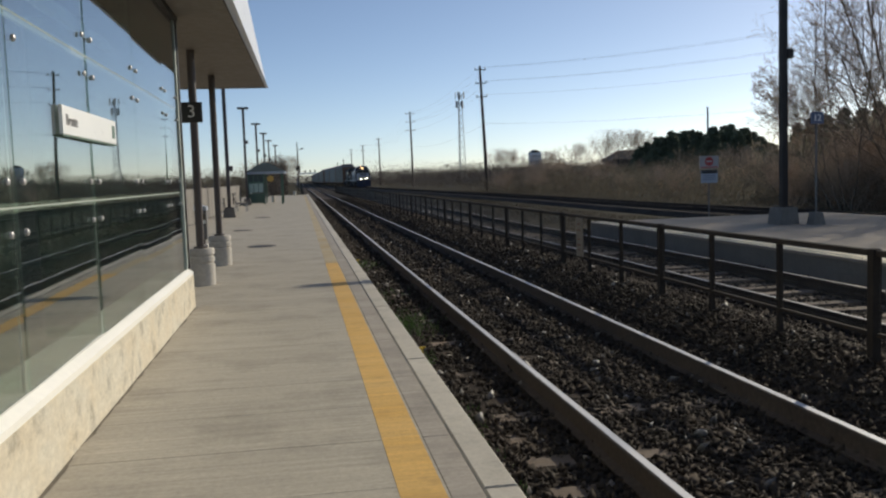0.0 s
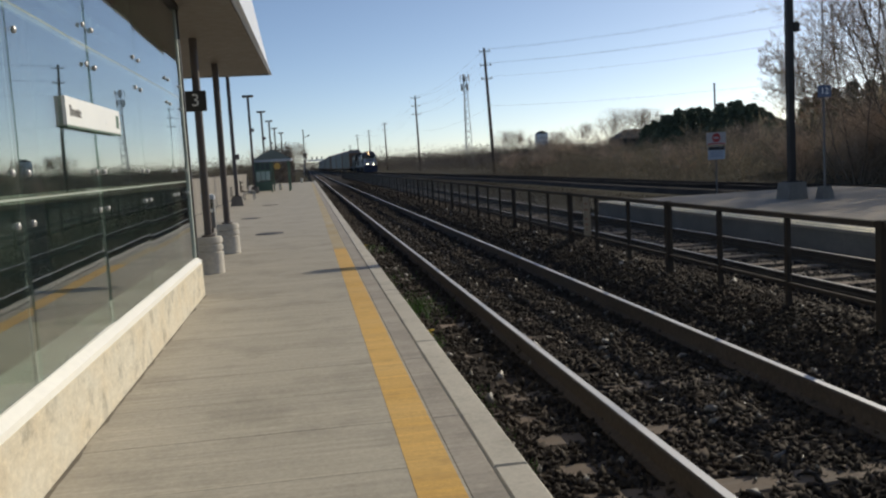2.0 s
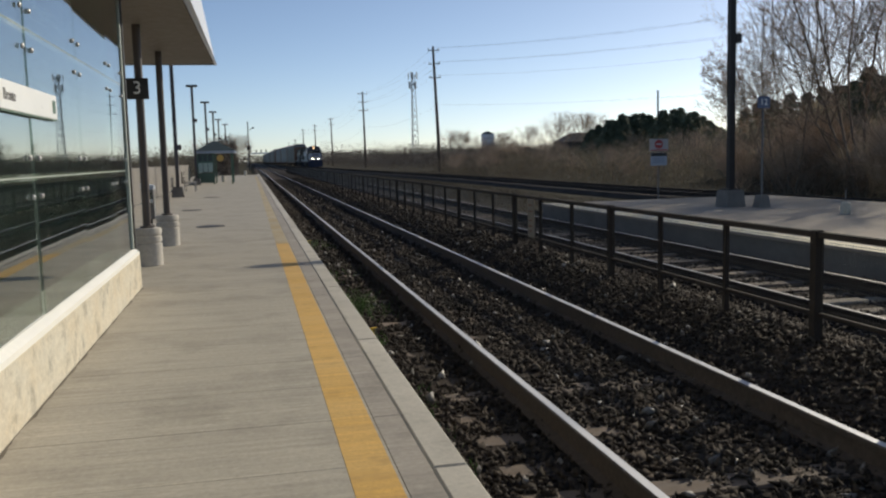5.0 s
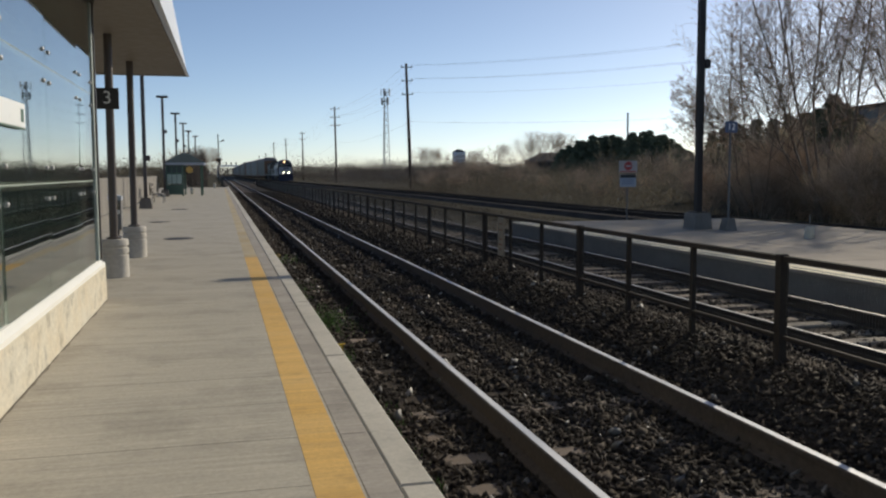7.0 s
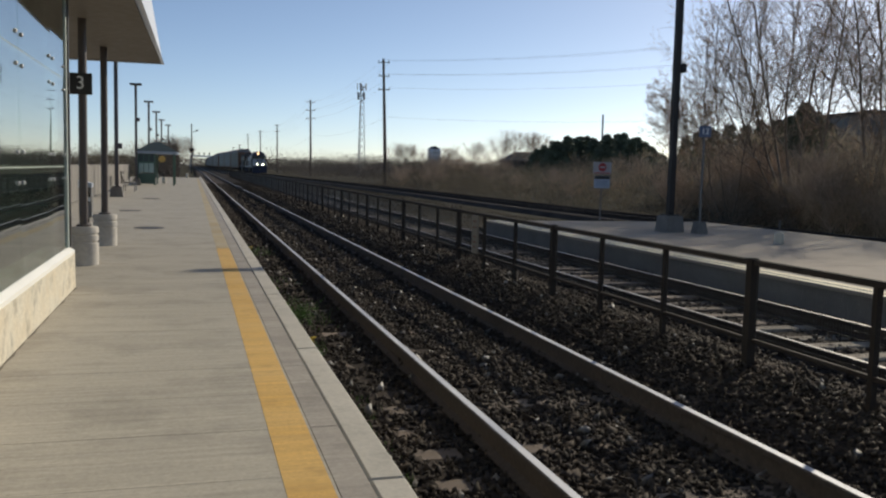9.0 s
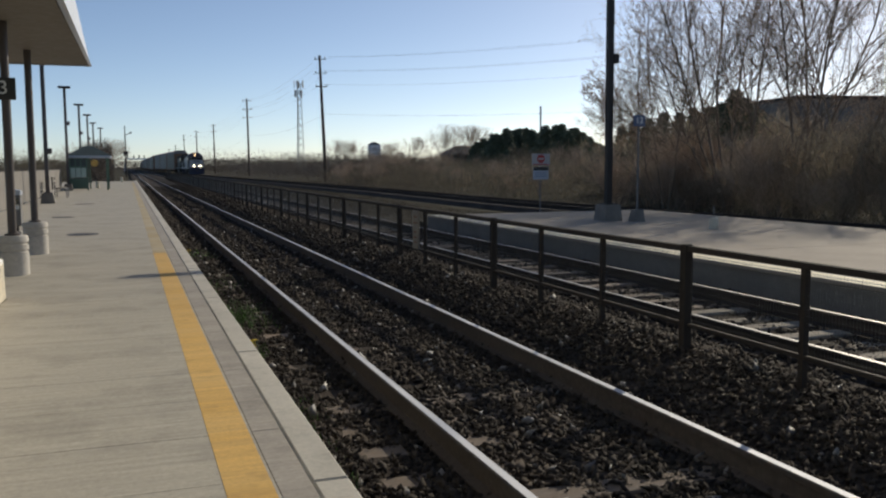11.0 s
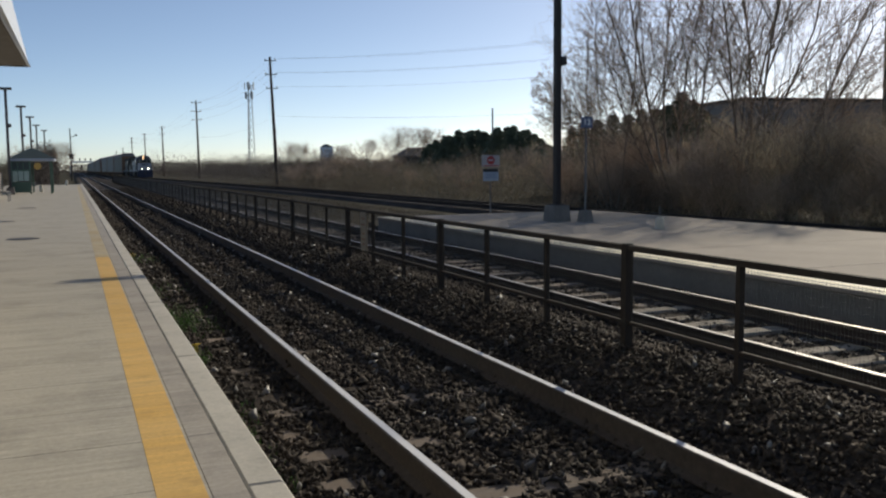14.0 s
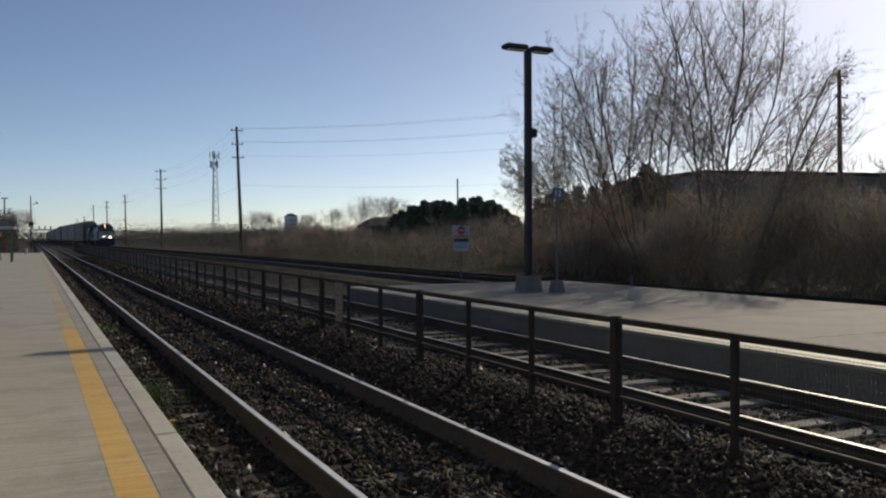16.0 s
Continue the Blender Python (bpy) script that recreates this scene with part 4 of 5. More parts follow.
def locomotive(label, m, body, cab, second, lit):
    """A hood diesel, nose towards -y; z = 0 is the rail top."""
    t = thing("locomotive", label, "locomotive", m)
    part("frame", Geo().box(-1.5, 1.5, -8.7, 8.7, 1.15, 1.55, bev=0.03), second, t, "walkway frame")
    part("sill_stripe", Geo().box(-1.51, 1.51, -7.6, 8.2, 1.42, 1.53), body, t, "pale sill stripe")
    part("fuel_tank", Geo().prism([(-1.35, 0.45), (1.35, 0.45), (1.45, 0.7), (1.45, 1.14), (-1.45, 1.14), (-1.45, 0.7)], -2.2, 2.2), M["loco_black"], t)
    bogie(t, -5.7)
    bogie(t, 5.7)
    part("pilot", Geo().prism([(-1.5, 0.25), (1.5, 0.25), (1.5, 1.5), (-1.5, 1.5)], -9.0, -8.72), second, t, "front pilot plate")
    part("plow", Geo().add([(-1.5, -9.02, 0.12), (1.5, -9.02, 0.12), (0, -9.45, 0.10), (-1.5, -9.02, 0.7), (1.5, -9.02, 0.7), (0, -9.2, 0.7)],
         [(0, 2, 5, 3), (2, 1, 4, 5), (0, 1, 2), (3, 5, 4), (0, 3, 4, 1)]), second, t, "snow plow blade")
    part("coupler", Geo().box(-0.15, 0.15, -9.55, -9.02, 0.72, 1.0, bev=0.04), M["rail_web"], t)
    nose = part("nose", Geo().prism([(-1.2, 1.55), (1.2, 1.55), (1.2, 2.9), (1.08, 3.02), (-1.08, 3.02), (-1.2, 2.9)], -8.5, -6.6), body, t, "short nose hood")
    part("nose_door", Geo().box(-0.45, 0.2, -8.53, -8.5, 1.7, 2.5), body, nose)
    for k, w in enumerate((0.26, 0.24, 0.22, 0.26)):
        part("logo_block", Geo().box(-0.62 + 0.34 * k, -0.62 + 0.34 * k + w, -8.515, -8.503, 2.5 if k else 2.52, 2.84), M["loco_blue"], nose, "dark blue logo shape")
    # cab with chamfered roof
    prof = [(-1.5, 1.55), (1.5, 1.55), (1.5, 3.75), (1.15, 4.35), (0.6, 4.58), (-0.6, 4.58), (-1.15, 4.35), (-1.5, 3.75)]
    c = part("cab", Geo().prism(prof, -6.58, -4.2), cab, t, "cab")
    for x0, x1 in ((-1.15, -0.55), (-0.45, -0.02), (0.08, 0.5), (0.6, 1.15)):
        part("windscreen", Geo().box(x0, x1, -6.60, -6.585, 3.1, 3.62), M["dark_glass"], c, "cab windscreen")
    for s in (-1, 1):
        for y0, y1 in ((-6.2, -5.5), (-5.4, -4.7)):
            part("side_window", Geo().box(min(s * 1.502, s * 1.515), max(s * 1.502, s * 1.515), y0, y1, 3.0, 3.6), M["dark_glass"], c)
    part("number_board", Geo().box(-0.5, 0.5, -6.66, -6.585, 3.82, 4.12, bev=0.02), M["loco_black"], c)
    part("horn", Geo().tube((0.3, -6.2, 4.68), (0.3, -5.6, 4.68), 0.05, 0.09, n=8), M["loco_black"], c)
    part("horn_mount", Geo().box(0.26, 0.34, -5.9, -5.8, 4.57, 4.66), M["loco_black"], c)
    # long hood
    h = part("long_hood", Geo().prism([(-0.95, 1.55), (0.95, 1.55), (0.95, 3.9), (0.75, 4.1), (-0.75, 4.1), (-0.95, 3.9)], -4.19, 8.5), body, t, "long engine hood")
    part("radiator", Geo().box(-1.1, 1.1, 3.6, 7.4, 3.55, 4.25, bev=0.06), M["loco_black"], h, "dark radiator intake")
    part("blower_housing", Geo().box(-1.05, 1.05, -4.18, -2.4, 2.9, 4.2, bev=0.06), body, h)
    for y in (-1.2, 1.0, 4.4, 5.6, 6.8):
        part("roof_fan", Geo().lathe([(0.5, 4.1), (0.5, 4.32 if y > 3 else 4.25), (0.42, 4.34 if y > 3 else 4.27)], 16, cy=y), M["loco_black"], h)
    part("exhaust", Geo().box(-0.3, 0.3, -0.4, 0.4, 4.1, 4.4, bev=0.03), M["loco_black"], h)
    for i in range(9):
        y = -2.0 + 1.0 * i
        for s in (-1, 1):
            part("hood_door", Geo().box(min(s * 0.952, s * 0.975), max(s * 0.952, s * 0.975), y + 0.06, y + 0.92, 1.75, 3.2), body, h)
    for s in (-1, 1):
        x = s * 1.44
        rail = part("handrail", Geo().tube((x, -4.1, 2.55), (x, 8.4, 2.55), 0.022, n=6), M["loco_black"], t)
        for i in range(10):
            y = -4.0 + 1.37 * i
            part("stanchion", Geo().tube((x, y, 1.55), (x, y, 2.55), 0.02, n=6), M["loco_black"], rail)
        for yy in (-8.3, 8.1):
            st_ = Geo()
            for k in range(4):
                st_.box(min(s * 1.15, s * 1.5), max(s * 1.15, s * 1.5), yy - 0.25, yy + 0.25, 0.3 + 0.3 * k, 0.34 + 0.3 * k)
            st_.box(min(s * 1.46, s * 1.5), max(s * 1.46, s * 1.5), yy - 0.3, yy - 0.25, 0.3, 1.5)
            st_.box(min(s * 1.46, s * 1.5), max(s * 1.46, s * 1.5), yy + 0.25, yy + 0.3, 0.3, 1.5)
            part("steps", st_, second, t)
        part("grab_rail", Geo().tube((s * 1.42, -8.9, 1.5), (s * 1.42, -8.9, 2.6), 0.03, n=6), M["white"], t, "white grab rail")
    part("rear_pilot", Geo().prism([(-1.5, 0.3), (1.5, 0.3), (1.5, 1.5), (-1.5, 1.5)], 8.72, 8.95), second, t)
    for x, z, mt, nm in ((-0.12, 4.28, "lamp_amber", 0), (-0.12, 4.02, "lamp_amber", 0), (-0.62, 1.86, "lamp_white", 1), (0.62, 1.86, "lamp_white", 1)):
        y = -9.0 if nm else -6.67
        hl = part("headlight", Geo().tube((x, y + (0.3 if nm else 0.08), z), (x, y, z), 0.14 if nm else 0.12, n=14), M["loco_black"], t, "lit headlight" if lit else "headlight")
        part("lamp_lens", Geo().tube((x, y - 0.002, z), (x, y - 0.02, z), 0.115 if nm else 0.10, n=14), M[mt] if lit else M["dark_glass"], hl)
    return t


def autorack(label, m, side):
    """A tall covered car carrier; z = 0 is the rail top."""
    t = thing("freight_car", label, "freight car", m, group="freight cars")
    L = 13.4
    part("body", Geo().box(-1.48, 1.48, -L + 0.5, L - 0.5, 1.0, 5.0), side, t)
    roof = [(-1.55, 4.95), (1.55, 4.95), (1.5, 5.3), (1.25, 5.58), (0.7, 5.75), (-0.7, 5.75), (-1.25, 5.58), (-1.5, 5.3)]
    part("roof", Geo().prism(roof, -L + 0.3, L - 0.3), M["car_roof"], t, "pale rounded roof")
    part("side_sill", Geo().box(-1.56, 1.56, -L + 0.2, L - 0.2, 0.9, 1.2), M["car_brown"], t)
    for s in (-1, 1):
        for k in range(12):
            y = -L + 0.75 + (2 * L - 1.5) / 12 * k
            part("side_panel", Geo().box(min(s * 1.485, s * 1.53), max(s * 1.485, s * 1.53), y + 0.08, y + (2 * L - 1.5) / 12 - 0.08, 1.25, 4.9), side, t)
        part("end_frame", Geo().box(-1.55, 1.55, min(s * (L - 0.52), s * (L - 0.1)), max(s * (L - 0.52), s * (L - 0.1)), 0.95, 4.94, bev=0.04), M["car_brown"], t, "rust brown end doors")
        bogie(t, s * (L - 2.3), 2)
        part("coupler", Geo().box(-0.12, 0.12, min(s * (L - 0.1), s * (L + 0.55)), max(s * (L - 0.1), s * (L + 0.55)), 0.75, 1.0), M["rail_web"], t)
    return t


def on_track3(y):
    d = math.atan2(track3_x(y + 5) - track3_x(y - 5), 10)
    return pose(track3_x(y), y, Z_RAIL + 0.001, 0, 0, -math.degrees(d))


Y_TRAIN = 189.0
locomotive("white and dark blue diesel locomotive with headlights lit", on_track3(Y_TRAIN + 9), M["loco_white"], M["loco_blue"], M["loco_blue"], True)
locomotive("dirty grey and black diesel locomotive coupled behind the leader", on_track3(Y_TRAIN + 27.6), M["loco_grey"], M["loco_black"], M["loco_black"], False)
cars = [autorack("tall grey covered car carrier with rust brown ends", on_track3(Y_TRAIN + 51), M["car_grey"]),
        autorack("tall pale covered car carrier with rust brown ends", on_track3(Y_TRAIN + 79), M["car_pale"])]
for i in range(2, 14):
    copy_thing(cars[(0, 1, 1, 0, 1, 0)[i % 6]], on_track3(Y_TRAIN + 51 + 28 * i))

# ---- poles, wires, tower ----


def utility_pole(at, h, lean=0.0, arms=3):
    t = thing("utility_pole", "tall dark wooden utility pole with crossarms", "utility pole", pose(*at, 0, lean, 0), group="utility poles")
    part("pole", Geo().tube((0, 0, 0), (0, 0, h), 0.26, 0.15, n=10), M["pole_wood"], t, smooth=True)
    for k in range(arms):
        z = h - 0.5 - 1.75 * k
        w_ = 0.75 if at[1] < 150 else 1.0 if arms == 3 else 0.8
        arm = part("crossarm", Geo().box(-w_, w_, -0.25, -0.15, z - 0.05, z + 0.05), M["pole_wood"], t)
        for x in (-w_ + 0.1, w_ - 0.1):
            part("insulator", Geo().lathe([(0.05, z + 0.08), (0.09, z + 0.18), (0.05, z + 0.28)], 8, cx=x, cy=-0.2), M["grey_steel"], arm)
    return t


GZ = -0.62
POLES = [(60.5, 51.2, 15.6), (24.5, 112.8, 16.3), (24.3, 187, 16.2), (24.3, 263, 14.4), (24.2, 328, 15), (24, 398, 16), (24, 470, 13), (24, 545, 13)]
for i, (x, y, h) in enumerate(POLES):
    utility_pole((x, y, GZ), h, -2.0 if i == 1 else -0.8, 3 if i < 3 else 2)

def wire(g, a, b, sag, r, n=10):
    a, b = Vector(a), Vector(b)
    pts = [a.lerp(b, i / n) - Vector((0, 0, sag * 4 * (i / n) * (1 - i / n))) for i in range(n + 1)]
    side = Vector((b.y - a.y, a.x - b.x, 0)).normalized() * r
    up = Vector((0, 0, r))
    g.add([tuple(p + o) for p in pts for o in (side, up, -side, -up)],
          [(4 * j + i, 4 * j + (i + 1) % 4, 4 * j + 4 + (i + 1) % 4, 4 * j + 4 + i) for j in range(n) for i in range(4)])


RUN = [(140, -70, 15.6)] + POLES
for (x0, y0, h0), (x1, y1, h1) in zip(RUN[:-1], RUN[1:]):
    line = thing("power_line", "thin dark overhead wires strung between the poles", "wire", (x0, y0, GZ), group="overhead wires")
    for k in range(3):
        for s in (-0.65, 0.65):
            if k == 2 and s > 0:
                continue
            g = Geo()
            wire(g, (s, -0.2, h0 - 0.22 - 1.75 * k), (x1 - x0 + s, y1 - y0 - 0.2, h1 - 0.22 - 1.75 * k), 1.2, 0.0075)
            part("wire", g, M["loco_black"], line)
    g = Geo()
    wire(g, (0, -0.2, h0 - 7.5), (x1 - x0, y1 - y0 - 0.2, h1 - 7.5), 1.0, 0.0075)
    part("wire", g, M["loco_black"], line)

tw = thing("radio_tower", "slender grey lattice tower with antennas on top", "tower", (46.5, 248, GZ))
Ht = 25.5
for i in range(3):
    a = 2 * math.pi * i / 3
    part("leg", Geo().tube((1.3 * math.cos(a), 1.3 * math.sin(a), 0), (0.55 * math.cos(a), 0.55 * math.sin(a), Ht), 0.10, 0.07, n=6), M["grey_steel"], tw)
for k in range(14):
    for i in range(3):
        z0, z1 = Ht * k / 14, Ht * (k + 1) / 14
        r0, r1 = 1.3 - 0.75 * k / 14, 1.3 - 0.75 * (k + 1) / 14
        a, b = 2 * math.pi * i / 3, 2 * math.pi * (i + 1) / 3
        for c0, c1 in ((a, b), (b, a)):
            part("brace", Geo().tube((r0 * math.cos(c0), r0 * math.sin(c0), z0), (r1 * math.cos(c1), r1 * math.sin(c1), z1), 0.04, n=4), M["grey_steel"], tw)
for i in range(9):
    a = 2 * math.pi * i / 9
    r = 1.25
    z = Ht - 0.4 - (i % 2) * 2.6
    an = part("antenna", Geo().box(-0.17, 0.17, -0.09, 0.09, -1.0, 1.0, bev=0.03), M["grey_steel"], tw, at=pose(r * math.cos(a), r * math.sin(a), z, 0, 0, math.degrees(a) + 90))
    part("mount", Geo().tube((0, 0, 0), (0, r, 0), 0.04, n=5), M["grey_steel"], an)

# signal bridge far down the line, and a slim signal post
sb = thing("signal_bridge", "far signal bridge with white boards over the tracks", "signal bridge", (5.0, 520, GZ))
for x in (-6, 14):
    part("leg", Geo().box(x - 0.3, x + 0.3, -0.3, 0.3, 0, 7.0), M["grey_steel"], sb)
part("beam", Geo().box(-6, 14, -0.5, 0.5, 6.2, 7.0), M["signal_white"], sb)
for x in (-4.5, -1.2, 1.6, 4.4, 9.0, 11.2):
    part("signal_head", Geo().box(x - 0.3, x + 0.3, -0.3, 0.3, 7.05, 8.7, bev=0.15), M["loco_black"], sb)
sp = thing("signal_mast", "slim dark signal mast beside the platform end", "signal mast", (-0.12, 190, GZ))
part("mast", Geo().tube((0, 0, 0), (0, 0, 10.4), 0.14, 0.1, n=8), M["dark_steel"], sp)
part("arm", Geo().tube((0, 0, 8.6), (1.1, 0, 9.0), 0.06, n=6), M["dark_steel"], sp)
part("lantern", Geo().box(0.85, 1.3, -0.15, 0.15, 8.9, 9.2), M["dark_steel"], sp)
part("cabinet", Geo().box(-0.45, 0.45, -0.3, 0.3, 4.4, 5.4), M["dark_steel"], sp)
pl = thing("slim_pole", "slim grey pole rising behind the pines", "pole", (70, 142, GZ))
part("shaft", Geo().tube((0, 0, 0), (0, 0, 12.3), 0.22, 0.16, n=8), M["grey_steel"], pl)
part("cap", Geo().lathe([(0.2, 12.3), (0.2, 12.5)], 8), M["grey_steel"], pl)

# ---- far buildings ----
wh = thing("warehouse", "long low dark grey warehouse behind the trees", "warehouse", pose(50.1, 55.8, GZ, 0, 0, -10))
part("wall", Geo().box(0, 62, 0, 15, 0, 7.15), M["warehouse"], wh)
part("roof_edge", Geo().box(-0.15, 62.15, -0.15, 15.15, 7.15, 7.45), M["dark_steel"], wh)
for k in range(7):
    part("wall_panel", Geo().box(0.4 + 8.8 * k, 8.6 + 8.8 * k, -0.12, -0.02, 0.6, 6.9), M["warehouse"], wh)
for x, w in ((24, 2.2),):
    part("roof_unit", Geo().box(x, x + w, 2, 4, 7.45, 8.0), M["grey_steel"], wh)
tb = thing("apartment_block", "pale grey apartment block far beyond the trees", "building", (162.5, 590, GZ))
part("wall", Geo().box(-3.4, 3.4, -5, 5, 0, 16.4), M["tower_block"], tb)
part("roof", Geo().prism([(-3.4, 16.4), (2.4, 16.4), (1.6, 17.3), (-0.6, 18.4), (-2.4, 17.3)], -5, 5), M["green_roof"], tb, "dark pitched roof")
part("stair_tower", Geo().box(2.41, 3.4, -3, 3, 16.402, 17.4), M["tower_block"], tb)
for k in range(4):
    for x in (-2.4, -0.6, 1.2):
        part("window", Geo().box(x, x + 1.1, -5.08, -5.01, 3.4 + 3.1 * k, 4.9 + 3.1 * k), M["pale_blue"], tb)
hs = thing("house", "dark roofed house among the trees", "house", (87.5, 221, GZ))
part("wall", Geo().box(-7, 7, -4, 4, 0, 5.0), M["loco_black"], hs)
part("roof", Geo().add([(-7.4, -4.4, 5), (7.4, -4.4, 5), (7.4, 4.4, 5), (-7.4, 4.4, 5), (-4, 0, 7.4), (4, 0, 7.4)], [(0, 1, 5, 4), (1, 2, 5), (2, 3, 4, 5), (3, 0, 4), (0, 1, 2, 3)]), M["dark_steel"], hs)

# ---- trees and brush ----


def tubes(segs, sides=3):
    """Numpy tubes from rows of (p0, p1, r0, r1)."""
    s = np.array(segs)
    p0, p1, r0, r1 = s[:, 0:3], s[:, 3:6], s[:, 6], s[:, 7]
    d = p1 - p0
    d /= np.linalg.norm(d, axis=1)[:, None] + 1e-9
    ref = np.where(np.abs(d[:, 2:3]) < 0.9, np.array([[0, 0, 1.0]]), np.array([[1.0, 0, 0]]))
    a = np.cross(d, ref)
    a /= np.linalg.norm(a, axis=1)[:, None]
    b = np.cross(d, a)
    ang = 2 * np.pi * np.arange(sides) / sides
    ring = a[:, None] * np.cos(ang)[None, :, None] + b[:, None] * np.sin(ang)[None, :, None]
    v = np.concatenate([p0[:, None] + ring * r0[:, None, None], p1[:, None] + ring * r1[:, None, None]], 1)
    t = []
    for i in range(sides):
        j = (i + 1) % sides
        t += [(i, j, sides + j), (i, sides + j, sides + i)]
    tri = np.array(t)[None] + (2 * sides) * np.arange(len(s))[:, None, None]
    return v.reshape(-1, 3), tri.reshape(-1, 3)


def grow(segs, twigs, p, d, length, r, depth, rnd, up=0.12):
    """A limb in bent pieces that forks; thin ends go to twigs."""
    n = 3 if depth > 1 else 2
    for i in range(n):
        d = (d + Vector((rnd.gauss(0, 0.16), rnd.gauss(0, 0.16), rnd.gauss(0, 0.10) + up * 0.5))).normalized()
        q = p + d * (length / n)
        r2 = r * (0.86 if depth else 0.6)
        (segs if r > 0.018 else twigs).append((*p, *q, r, r2))
        p, r = q, r2
        if depth > 0 and i > 0 and (i < n - 1 or depth > 2):
            side = Vector((rnd.gauss(0, 1), rnd.gauss(0, 1), rnd.gauss(0.15, 0.5))).normalized()
            grow(segs, twigs, p, (d * 0.9 + side * 0.75).normalized(), length * rnd.uniform(0.55, 0.8), r * 0.58, depth - 1, rnd, up)
    if depth == 0 and length > 0.12:
        for _ in range(1):
            side = Vector((rnd.gauss(0, 1), rnd.gauss(0, 1), rnd.gauss(0.3, 0.5))).normalized()
            q = p + (d + side * 0.8).normalized() * length * rnd.uniform(0.4, 0.8)
            twigs.append((*p, *q, r, r * 0.6))
    if depth > 0:
        for _ in range(2 if depth > 2 else 3):
            side = Vector((rnd.gauss(0, 1), rnd.gauss(0, 1), rnd.gauss(0.2, 0.4))).normalized()
            grow(segs, twigs, p, (d + side * 0.55).normalized(), length * rnd.uniform(0.6, 0.85), r * 0.75, depth - 1, rnd, up)


def bare_tree(label, at, stems, height, seed, spread=0.35, depth=5, group="bare trees", r=0.1, thin=0.006, keep=1.0):
    rnd = random.Random(seed)
    t = thing("bare_tree", label, "tree", at, group=group)
    segs, twigs = [], []
    for k in range(stems):
        a = 2 * math.pi * (k + rnd.random() * 0.6) / stems
        d = Vector((math.cos(a) * spread, math.sin(a) * spread, 1)).normalized()
        p = Vector((math.cos(a) * 0.15, math.sin(a) * 0.15, -0.1))
        grow(segs, twigs, p, d, height * rnd.uniform(0.27, 0.33), r * rnd.uniform(0.8, 1.2), depth, rnd)
    top = float(np.percentile(np.array(twigs)[:, 5], 97.5))
    k = height / top
    S = np.array(segs) * np.array([k] * 6 + [1, 1])
    T = np.array(twigs) * np.array([k] * 6 + [1, 1])
    out = np.hypot(T[:, 3], T[:, 4])
    T = T[(out < np.percentile(out, 95)) & (T[:, 5] < height * (1.0 + 0.03 * np.sin(5 * T[:, 3]) * np.cos(4 * T[:, 4])))]
    T = T[np.random.default_rng(seed).uniform(0, 1, len(T)) < keep]
    T[:, 6:] = np.maximum(T[:, 6:], thin)
    part("trunk", raw_mesh("trunk", *tubes(S, 5), M["bark"]), None, t, "forked grey brown trunk and limbs")
    part("crown", raw_mesh("crown", *tubes(T, 3), M["twig"]), None, t, "bare twiggy crown")
    return t


def limb(out, p, d, length, r, n, rnd, wob, up):
    """One bent limb; returns its points with direction and radius along the way."""
    pts = []
    for i in range(n):
        d = (d + Vector((rnd.gauss(0, wob), rnd.gauss(0, wob), rnd.gauss(0, wob) + up))).normalized()
        q = p + d * (length / n)
        r2 = r * (1 - 0.75 / n)
        out.append((*p, *q, r, r2))
        p, r = q, r2
        pts.append((p.copy(), d.copy(), r, (i + 1) / n))
    return pts


def fork(d, angle, rnd):
    side = d.cross(Vector((rnd.gauss(0, 1), rnd.gauss(0, 1), rnd.gauss(0, 1)))).normalized()
    return (d * math.cos(angle) + side * math.sin(angle)).normalized()


